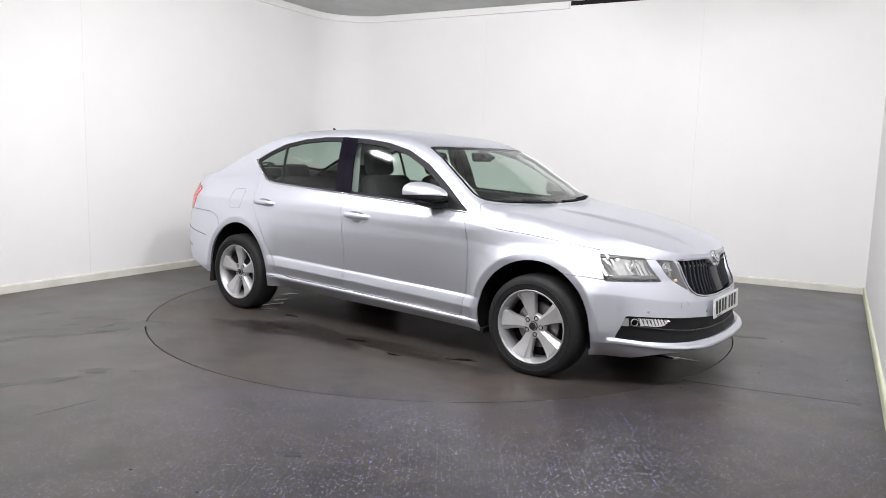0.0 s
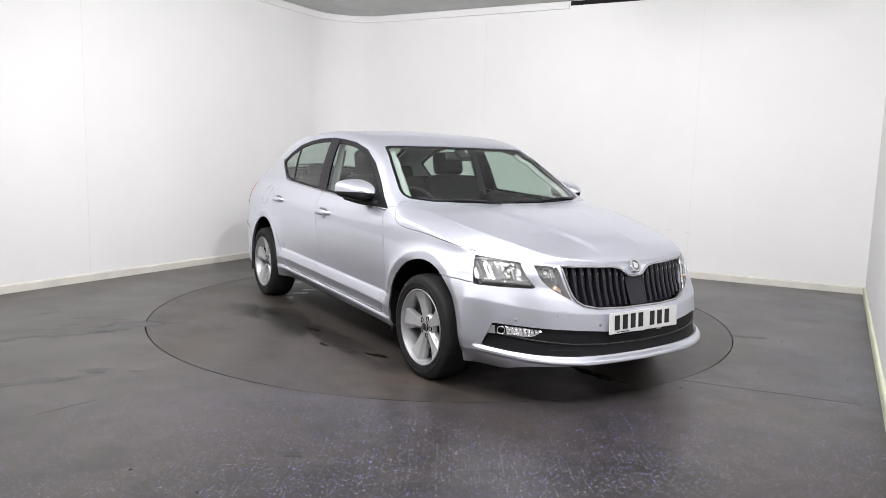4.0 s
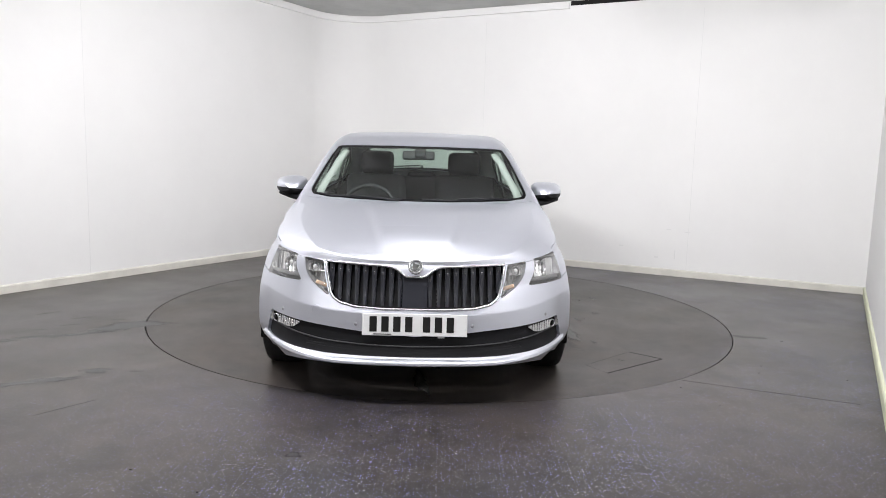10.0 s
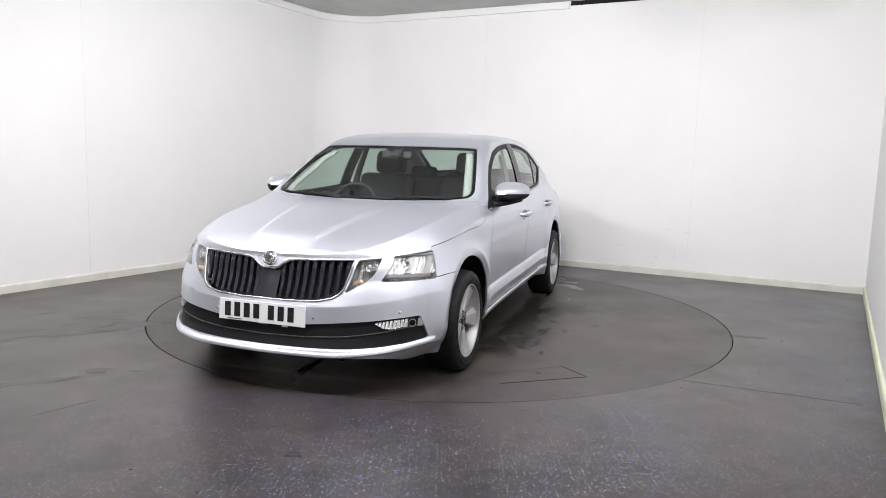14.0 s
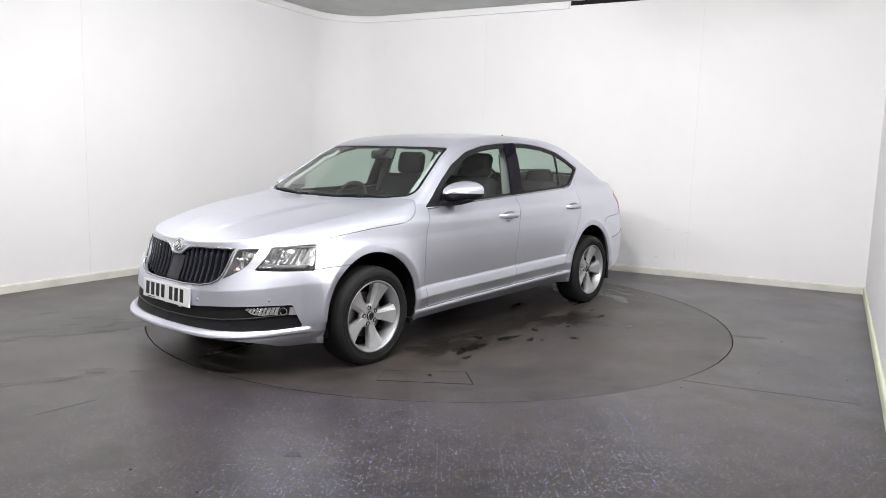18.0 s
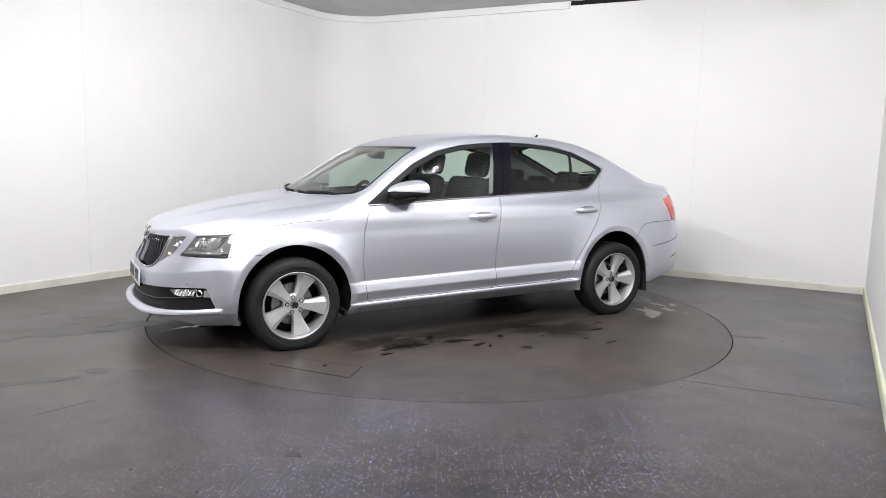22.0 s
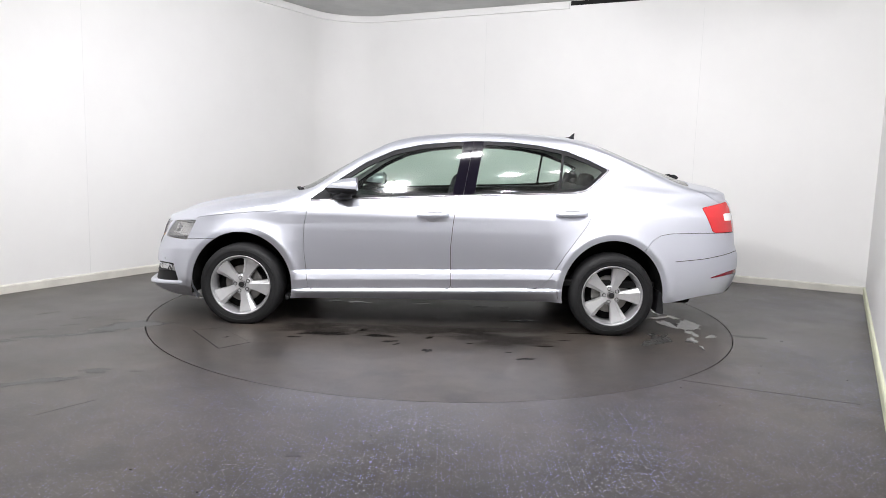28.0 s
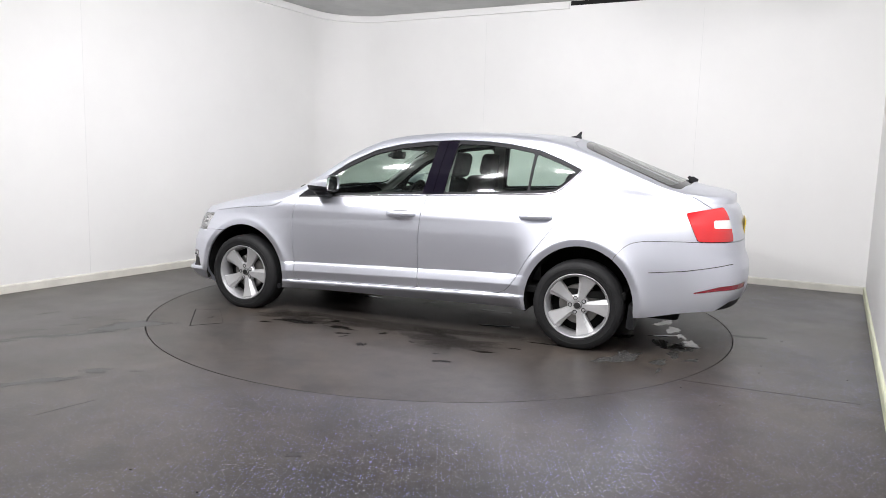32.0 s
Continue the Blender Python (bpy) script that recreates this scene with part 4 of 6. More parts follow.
            if d == "rear_door":       # it turns up round the corner of the small pane
                for x, z in ((-1.085, 1.012), (-1.138, 1.026), (-1.170, 1.048), (-1.205, 1.078), (-1.250, 1.120), (-1.296, 1.166), (-1.308, 1.180)):
                    row = GRID[np.argmin(np.abs(GRID[:, N_LOW, 0] - x))]
                    pts.append(at(x, side * (float(np.interp(z, row[N_LOW - 8:N_LOW + N_SIDE, 2], row[N_LOW - 8:N_LOW + N_SIDE, 1])) + .002), z))
            part("trim_strip", sweep(pts, .0065, 8), M_SATIN, doors[d, side], "bright trim strip below the windows", True)
    # inner shells
    dark, pale = [], []
    _, keep = cut(inner_all, lambda p: 1.62 - p[:, 0])
    _, keep = cut(keep, inside_of(TAIL, SIDE, lambda p: np.maximum(.60 - p[:, 1], p[:, 0] + 1.9)))
    pale, dark = cut(keep, lambda p: np.maximum((N_LOW + 3 - p[:, 6]) * .01, p[:, 0] - .95))
    part("inner_body", shell("inner_body", dark + mirrored(dark), 0, -.022), M_UNDER, CAR, "dark inner side of the body shell")
    part("headlining", shell("headlining", pale + mirrored(pale), 0, -.016), M_LINER, CAR, "pale fabric headlining and pillar trim")
    return fb, rb, tg, doors, gb, ik


def rim_of(polys, deep):
    """Side walls going inwards from the edge of a set of body polygons."""
    index, verts, norms, faces, count = {}, [], [], [], {}
    for p in polys:
        f = []
        for v in p:
            key = (round(v[0], 4), round(v[1], 4), round(v[2], 4))
            if key not in index:
                index[key] = len(verts)
                verts.append(v[:3])
                norms.append(v[3:6])
            if not f or (f[-1] != index[key] and f[0] != index[key]):
                f.append(index[key])
        if len(f) > 2:
            for a, b in zip(f, f[1:] + f[:1]):
                e = (min(a, b), max(a, b))
                count[e] = None if e in count else (a, b)
    vs, off = [], np.array([CAR_DX, CAR_DY, CAR_DZ])
    for ab in count.values():
        if ab:
            a, b = ab
            k = len(vs)
            vs += [verts[a] - norms[a] * .004 + off, verts[b] - norms[b] * .004 + off, verts[b] - norms[b] * deep + off, verts[a] - norms[a] * deep + off]
            faces.append((k + 1, k, k + 3, k + 2))
    me = bpy.data.meshes.new("lamp_rim")
    me.from_pydata([tuple(v) for v in vs], [], faces)
    return me


M_GREY_BOWL = material("lamp_bowl_grey", (0.34, 0.34, 0.345), 0.3, metal=0.4)


def dish(radius, depth, steps=28):
    prof = [(radius * s, depth * (s * s - 1)) for s in (0.0001, .2, .4, .6, .8, 1.0)] + [(radius * 1.06, .004), (radius * 1.06, -.01)]
    return lathe(prof, steps)


def build_lamp_inside(lamp, kind, side):
    """Chrome reflector dishes and bezels behind a lens."""
    def fluted(name, y0, y1, z0, z1, cols, deep, slant, label, mat):
        """A bright reflector of upright flutes that follows the lamp's face."""
        bm = bmesh.new()
        rows = []
        for i in range(cols + 1):
            u = i / cols
            y = y0 + (y1 - y0) * u
            zig = .0035 if i % 2 else 0.0
            belly = deep + .014 * math.sin(math.pi * u) + zig
            za, zb = z0 + slant * (1 - u), z1 - .010 * abs(2 * u - 1) ** 2
            rows.append([bm.verts.new(at(nose_x(y, za + (zb - za) * k / 3) - belly - .012 * math.sin(math.pi * k / 3), side * y, za + (zb - za) * k / 3)) for k in range(4)])
        for p, q in zip(rows, rows[1:]):
            for k in range(3):
                bm.faces.new((p[k], p[k + 1], q[k + 1], q[k]))
        part(name, bm, mat, lamp, label)

    def dish_at(y, z, r, deep):
        x = nose_x(y, z) - deep
        bm = dish(r, .040)
        bmesh.ops.transform(bm, matrix=shift(x, side * y, z, 0, 78, 0) @ pose(0, 0, 0, side * -10, 0, 0), verts=bm.verts)
        part("reflector_dish", bm, M_REFLECTOR, lamp, "chrome reflector dish", True)
        bm = bmesh.new()
        bmesh.ops.create_uvsphere(bm, u_segments=14, v_segments=8, radius=.011, matrix=shift(x - .010, side * y, z))
        part("bulb", bm, M_WHITELENS, lamp, "small glass bulb", True)

    if kind == "headlamp":
        fluted("main_reflector", .676, .748, .612, .710, 8, .020, .016, "bright fluted main reflector", M_REFLECTOR)
        fluted("inner_reflector", .600, .672, .616, .706, 8, .024, .0, "bright fluted inner reflector", M_REFLECTOR)
        fluted("outer_reflector", .752, .792, .618, .716, 6, .012, .0, "bright narrow fluted outer reflector", M_REFLECTOR)
        dish_at(.664, .664, .032, .034)
        # dark brow along the top and a grey shelf below
        for nm, lo, hi, mat, label in (("lamp_brow", .711, .719, M_SHELF, "dark brow inside the headlamp"), ("lamp_shelf", .600, .616, M_SHELF, "grey shelf inside the headlamp")):
            bm = bmesh.new()
            rows = []
            for y in np.linspace(.600, .778, 12):
                x = nose_x(y, lo)
                rows.append([bm.verts.new(at(x - d, side * y, z)) for d, z in ((.010, lo), (.012, hi), (.040, hi + .006), (.045, lo))])
            for p, q in zip(rows, rows[1:]):
                for k in range(4):
                    l = (k + 1) % 4
                    bm.faces.new((p[k], p[l], q[l], q[k]))
            part(nm, bm, mat, lamp, label, True)
    else:
        fluted("upper_reflector", .482, .560, .640, .694, 7, .020, .0, "grey fluted upper reflector", M_RIDGED)
        dish_at(.520, .662, .024, .022)
        x = nose_x(.47, .575) - .030
        bm = box_mesh((.02, .060, .020), shift(x, side * .480, .583, side * 22, 0, side * -18), .006)
        part("indicator_bulb_cover", bm, M_AMBER, lamp, "pale amber indicator cover")


M_REFLECTOR = material("lamp_reflector_chrome", (0.86, 0.86, 0.87), 0.16, metal=1.0)
M_SHELF = material("lamp_shelf_grey", (0.15, 0.15, 0.152), 0.45, spec=0.3)


FB, RB, TG, DOORS, GB, IK = build_car_body()


def build_wheels():
    half = .100
    prof = [(.210, -.085), (.217, -.098), (.237, -half - .004), (.262, -half - .006), (.286, -half + .003), (.297, -.082), (.302, -.05), (.303, 0),
            (.302, .05), (.297, .082), (.286, half - .003), (.262, half + .006), (.237, half + .004), (.217, .098), (.210, .085), (.205, 0)]
    for ax, fz in ((AXLE_F, AXLE_Z - .011), (AXLE_R, AXLE_Z - .006)):
        for side in (1, -1):
            y = .775 if ax > 0 else .784
            m = shift(ax, side * y, fz, -90 * side, 0, 0)     # local z points outwards
            # barrel of the rim
            bm = lathe([(.192, -.085), (.192, .055), (.202, .078), (.207, .094), (.211, .102), (.2165, .103), (.2195, .099), (.216, .084), (.204, .06), (.204, -.085)], 72, True)
            bmesh.ops.transform(bm, matrix=m, verts=bm.verts)
            wheel = part("wheel", bm, M_ALLOY_RIM, CAR, "five-spoke silver alloy wheel", True)
            bm = lathe(prof, 96, True)
            bmesh.ops.transform(bm, matrix=m, verts=bm.verts)
            for v in bm.verts:          # pressed flat where it stands
                v.co.z = max(v.co.z, .0006)
            tyre = part("tyre", bm, M_RUBBER, wheel, "black rubber tyre", True)
            for r0, h in ((.226, .1035), (.252, .1075)):
                bm = lathe([(r0, h - .004), (r0 + .0015, h + .0012), (r0 + .004, h + .0012), (r0 + .0055, h - .004)], 72)
                bmesh.ops.transform(bm, matrix=m, verts=bm.verts)
                part("sidewall_rib", bm, M_RUBBER, tyre, "", True)
            # dark inside with brake disc
            bm = lathe([(.0001, -.02), (.19, -.02), (.192, -.03)], 40)
            bmesh.ops.transform(bm, matrix=m, verts=bm.verts)
            part("wheel_back", bm, M_UNDER, wheel, "dark inside of the wheel", True)
            bm = lathe([(.06, .0), (.062, .006), (.135, .006), (.137, 0), (.137, -.012), (.06, -.012)], 48)
            bmesh.ops.transform(bm, matrix=m, verts=bm.verts)
            part("brake_disc", bm, M_STEEL, wheel, "worn steel brake disc")
            turn0 = {(True, 1): 31, (False, 1): 36, (True, -1): 33, (False, -1): 20}[ax > 0, side]
            # broad spokes with a fold along one edge
            for k in range(5):
                bm = bmesh.new()
                sec = [(.050, .026, .066), (.085, .032, .068), (.12, .040, .071), (.16, .053, .077), (.192, .064, .084), (.206, .067, .083)]
                rows = []
                for r, w, h in sec:
                    rows.append([bm.verts.new((r, -w, h - .014)), bm.verts.new((r, -w * .92, h - .003)), bm.verts.new((r, w * .45, h)), bm.verts.new((r, w * .62, h - .008)), bm.verts.new((r, w * .95, h - .016)), bm.verts.new((r, w, h - .03))])
                low = [[bm.verts.new((r, -w, h - .04)), bm.verts.new((r, w, h - .045))] for r, w, h in sec]
                for i in range(5):
                    for j in range(5):
                        bm.faces.new((rows[i][j], rows[i + 1][j], rows[i + 1][j + 1], rows[i][j + 1]))
                    bm.faces.new((rows[i][0], low[i][0], low[i + 1][0], rows[i + 1][0]))
                    bm.faces.new((rows[i][5], rows[i + 1][5], low[i + 1][1], low[i][1]))
                bmesh.ops.transform(bm, matrix=m @ pose(0, 0, 0, 0, 0, turn0 + 72 * k), verts=bm.verts)
                part("spoke", bm, M_ALLOY, wheel)
            # hub
            bm = lathe([(.0001, .060), (.030, .060), (.034, .062), (.062, .060), (.072, .054), (.076, .03)], 40)
            bmesh.ops.transform(bm, matrix=m, verts=bm.verts)
            part("hub", bm, M_ALLOY, wheel, "", True)
            bm = lathe([(.0001, .072), (.018, .0715), (.026, .069), (.0285, .060)], 28)
            bmesh.ops.transform(bm, matrix=m, verts=bm.verts)
            cap = part("hub_cap", bm, M_ALLOY_DARK, wheel, "small dark hub cap", True)
            bm = lathe([(.019, .0705), (.0255, .0705), (.0262, .069), (.019, .069)], 28, True)
            bmesh.ops.transform(bm, matrix=m, verts=bm.verts)
            part("cap_ring", bm, M_CHROME, wheel, "", True)
            for k in range(5):
                mm = m @ pose(0, 0, 0, 0, 0, turn0 + 36 + 72 * k) @ Matrix.Translation((.050, 0, 0))
                bm = lathe([(.0001, .052), (.009, .052), (.0105, .050), (.0105, .064), (.0145, .063), (.0155, .054)], 14)
                bmesh.ops.transform(bm, matrix=mm, verts=bm.verts)
                part("wheel_bolt", bm, M_BLACK, wheel, "dark wheel bolt", True)
            # arch liner
            bm = bmesh.new()
            rows = []
            for i in range(33):
                a = math.radians(-13 + 206 * i / 32)
                cx, cz = math.cos(a), math.sin(a)
                tall = (1.047 if ax > 0 else 1.087) if cz > 0 else 1.0
                wide = 1.025 if ax > 0 and cx < 0 else 1.0
                rows.append([bm.verts.new(at(ax + (ARCH_R + .004) * cx * wide, side * yy, AXLE_Z + (ARCH_R + .004) * cz * tall)) for yy in (.865, .45)])
            for p, q in zip(rows, rows[1:]):
                bm.faces.new((p[0], q[0], q[1], p[1]))
            part("arch_liner", bm, M_UNDER, CAR, "black wheel arch liner")
            bm = bmesh.new()
            vs = [bm.verts.new(at(ax + (ARCH_R + .02) * math.cos(a), side * .46, AXLE_Z + (ARCH_R + .03) * math.sin(a) * 1.05)) for a in (math.radians(-13 + 206 * i / 32) for i in range(33))]
            bm.faces.new(vs)
            part("arch_wall", bm, M_UNDER, CAR)
            # mud flap
            o = [(0, 0), (.022, -.01), (.04, -.16), (.02, -.165), (-.012, -.155)] if ax < 0 else [(0, .0), (.02, 0), (.026, -.03), (.004, -.035)]
            bm = prism([(-p[0], p[1]) for p in o], .17)
            bmesh.ops.transform(bm, matrix=shift(ax - .325 if ax > 0 else ax - .335, side * (.87 if side > 0 else .70), .325 if ax < 0 else .215, 90, 0, 0), verts=bm.verts)
            part("mud_flap", bm, M_BLACK, CAR, "black rubber mud flap")
    # underside
    bm = box_mesh((3.8, 1.30, .10), shift(-.08, 0, .250), .03)
    part("underbody", bm, M_UNDER, CAR, "dark underbody")
    bm = box_mesh((1.94, 1.50, .05), shift(0.0, 0, .250), .01)
    part("floorpan", bm, M_UNDER, CAR)
    # unseen black box added in the engine bay to keep light out
    bm = box_mesh((.75, .85, .45), shift(1.45, 0, .46), .02)
    part("bay_light_blocker", bm, M_UNDER, CAR)


build_wheels()


def motions():
    """The table and the car on it turn together."""
    turn = [(0, -36.452), (4, -57.051), (8, -77.844), (12, -98.885), (16, -119.422), (20, -139.975), (24, -160.533), (28, -181.195), (32, -201.512)]
    walk(TURNTABLE, [(t, pose(TX, TY, 0, 0, 0, a)) for t, a in turn])
    walk(CAR, [(t, pose(CX, CY, 0, 0, 0, a)) for t, a in turn])

# ---- the car: fittings outside ----


def put(bm, m):
    bmesh.ops.transform(bm, matrix=m, verts=bm.verts)
    return bm


def ellipsoid(size, m, u=20, v=12):
    bm = bmesh.new()
    bmesh.ops.create_uvsphere(bm, u_segments=u, v_segments=v, radius=1)
    bmesh.ops.scale(bm, vec=size, verts=bm.verts)
    return put(bm, m)


def build_grille():
    # bright surround along the edge of the opening
    half = [p for p in GRILLE if p[0] > 0]
    right = []
    for i, p in enumerate(half):
        if 0 < i < len(half) - 1:
            for k in (-.25, 0, .25):
                o = half[i - 1] if k < 0 else half[i + 1]
                w = abs(k)
                right.append((p[0] * (1 - w) + o[0] * w, p[1] * (1 - w) + o[1] * w))
        else:
            right.append(p)
    loop = right + [(-y, z) for y, z in right[::-1]]
    pts = [at(nose_x(y, z) + .002, y, z) for y, z in loop]
    part("grille_surround", sweep(pts, .0068, 8, 1.0, True), M_SATIN, GB, "bright metal grille surround", True)
    for side in (1, -1):
        for k in range(9):
            y = .076 + .0435 * k
            zt = float(np.interp(y, [.055, .085, .115, .17, .456], [.644, .668, .683, .690, .698])) - .006
            zb = float(np.interp(y, [.0, .30, .375, .408, .425, .447], [.484, .490, .506, .526, .55, .64])) + .006
            bm = bmesh.new()
            rows = []
            for i in range(7):
                z = zb + (zt - zb) * i / 6
                x = nose_x(y, z) - .010 - .012 * (1 - i / 6)
                w = .0075 + .006 * (i / 6)
                rows.append([bm.verts.new(at(x - .035, side * (y - w), z)), bm.verts.new(at(x - .004, side * (y - w), z)), bm.verts.new(at(x, side * y, z)), bm.verts.new(at(x - .004, side * (y + w), z)), bm.verts.new(at(x - .035, side * (y + w), z))])
            for a, b in zip(rows, rows[1:]):
                for j in range(4):
                    bm.faces.new((a[j], a[j + 1], b[j + 1], b[j]))
            bm.faces.new(rows[0])
            bm.faces.new(rows[-1])
            part("slat", bm, M_SLAT, GB)
            bm = box_mesh((.006, .007, .016), shift(nose_x(y, zt - .03) - .012, side * y, zt - .032, 0, 12, 0), .002)
            part("slat_tip", bm, M_SATIN, GB)
    bm = bmesh.new()
    rows = []
    for i in range(6):
        z = .490 + (.634 - .490) * i / 5
        rows.append([bm.verts.new(at(nose_x(y, z) - .014, y, z)) for y in np.linspace(-.062, .062, 7)])
    for a, b in zip(rows, rows[1:]):
        for j in range(6):
            bm.faces.new((a[j], a[j + 1], b[j + 1], b[j]))
    part("radar_cover", bm, M_SLAT, GB, "smooth black cover in the middle of the grille", True)
    # round badge, drawn as plain rings
    m = shift(nose_x(0, .690) + .012, 0, .690, 0, 62, 0)
    bm = put(lathe([(.0001, .006), (.030, .005), (.031, .003)], 32), m)
    badge = part("badge", bm, M_BADGE, CAR, "round grey badge with a chrome ring", True)
    bm = put(lathe([(.027, .003), (.030, .009), (.036, .009), (.0395, .003), (.039, -.012)], 32), m)
    part("badge_ring", bm, M_CHROME, badge, "", True)
    bm = put(prism([(-.018, -.012), (.012, -.018), (.02, .0), (.008, .016), (-.006, .02), (-.012, .004)], .004, Matrix.Translation((0, 0, .005)), .001), m)
    part("badge_shape", bm, M_CHROME, badge)


M_SLAT = material("grille_black", (0.017, 0.018, 0.024), 0.28, coat=0.0, spec=0.42)
M_BADGE = material("badge_grey", (0.30, 0.31, 0.32), 0.2, metal=0.8)
build_grille()


def build_plate(name, parent, m, mat, label):
    """A number plate with plain bars in place of its characters. Local x points out of the plate."""
    bm = box_mesh((.006, .520, .111), m, .0025)
    pl = part(name, bm, mat, parent, label)
    y = -.205
    for k in range(7):
        bm = box_mesh((.002, .036, .076), m @ Matrix.Translation((.0036, y, .003)))
        part("bar", bm, M_INK, pl, "plain black bar")
        y += .0585 if k != 3 else .088
    part("bar", box_mesh((.0015, .09, .004), m @ Matrix.Translation((.0036, -.16, -.047))), M_INK, pl)


build_plate("number_plate", CAR, shift(2.193, .003, .412, 0, -3, 0), M_WHITE, "white front number plate with plain black bars")
part("plate_holder", box_mesh((.012, .30, .02), shift(2.175, .003, .350), .003), M_BLACK, FB, "black plate holder strip")
part("sticker", box_mesh((.002, .034, .010), shift(2.1835, .135, .350)), M_WHITE, FB, "small pale sticker below the plate")


def build_front_details():
    # thin line across the lower intake and the fog lamps at its ends
    pts = []
    for y in np.linspace(-.785, .785, 41):
        z = float(np.interp(abs(y), [0, .25, .445, .60, .785], [.298, .302, .312, .330, .362]))
        pts.append(at(nose_x(y, z) - .013, y, z))
    part("intake_line", sweep(pts, .0035, 6), M_TRIMGREY, IK, "thin grey moulding line", True)
    for k in range(3):
        pts = []
        for y in np.linspace(-.55, .55, 25):
            z = float(np.interp(abs(y), [0, .55], [.264 + .012 * k, .284 + .012 * k]))
            pts.append(at(nose_x(y, z) - .018, y, z))
        part("intake_bar", sweep(pts, .0015, 5), M_BLACK, IK)
    for side in (1, -1):
        bm = bmesh.new()
        for i in range(9):
            for u0, u1, d0, d1, tilt in ((i / 9, (i + .7) / 9, 0, .004, .016), ((i + .7) / 9, (i + 1) / 9, .004, 0, .004)):
                quad = []
                for u, d in ((u0, d0), (u1, d1)):
                    y = .588 + .132 * u
                    za, zb = .352 + .003 * math.sin(9 * u) + .026 * max(0, .25 - u) * 4, .386 + .008 * u
                    quad.append([bm.verts.new(at(nose_x(y, z) - .004 - d - lean, side * y, z)) for z, lean in ((za, 0), (zb, tilt))])
                bm.faces.new((quad[0][0], quad[0][1], quad[1][1], quad[1][0]))
        fog = part("fog_lamp", bm, M_FOG, FB, "bright daytime running lamp in the lower intake")
        m = shift(nose_x(.735, .372) - .012, side * .735, .372, 0, 90, 0) @ pose(0, 0, 0, side * -40, 0, 0)
        part("fog_ring", put(lathe([(.0165, 0), (.0185, .005), (.021, .004), (.022, -.006)], 24), m), M_CHROME, fog, "chrome ring round the small lamp", True)
        part("fog_lens", put(lathe([(.0001, .006), (.008, .005), (.014, .001), (.0165, -.004)], 20), m), M_GLOSSBLACK, fog, "small dark round lamp lens", True)
        bm = bmesh.new()
        rows = [[bm.verts.new(at(nose_x(y, z) - .006, side * y, z)) for z in (.352, .372, .394)] for y in (.757, .768, .779)]
        for a, b in zip(rows, rows[1:]):
            for k in range(2):
                bm.faces.new((a[k], a[k + 1], b[k + 1], b[k]))
        part("fog_side_cover", bm, M_GREY_BOWL, fog, "dark grey side of the lamp", True)
        # parking sensors
        for y, z in ((.290, .404), (.688, .432)):
            bm = put(lathe([(.0001, .002), (.0075, .002), (.009, -.002)], 16), shift(nose_x(y, z), side * y, z, 0, 90, 0) @ pose(0, 0, 0, side * (-8 if y < .5 else -42), 0, 0))
            part("parking_sensor", bm, M_SENSOR, FB, "small round parking sensor", True)
    bm = put(lathe([(.0265, .0), (.0275, .0022), (.029, .0)], 32), shift(nose_x(.496, .458), -.496, .458, 0, 90, 0) @ pose(0, 0, 0, 22, 0, 0))
    part("tow_cover", bm, M_PAINT, FB, "round towing eye cover", True)


M_TRIMGREY = material("grey_moulding", (0.05, 0.05, 0.053), 0.35)
M_SENSOR = material("sensor_grey", (0.42, 0.42, 0.46), 0.4, metal=0.5)
M_FOG = material("fog_reflector", (0.66, 0.66, 0.68), 0.12, metal=1.0, bump=0.3, scale=90)
build_front_details()


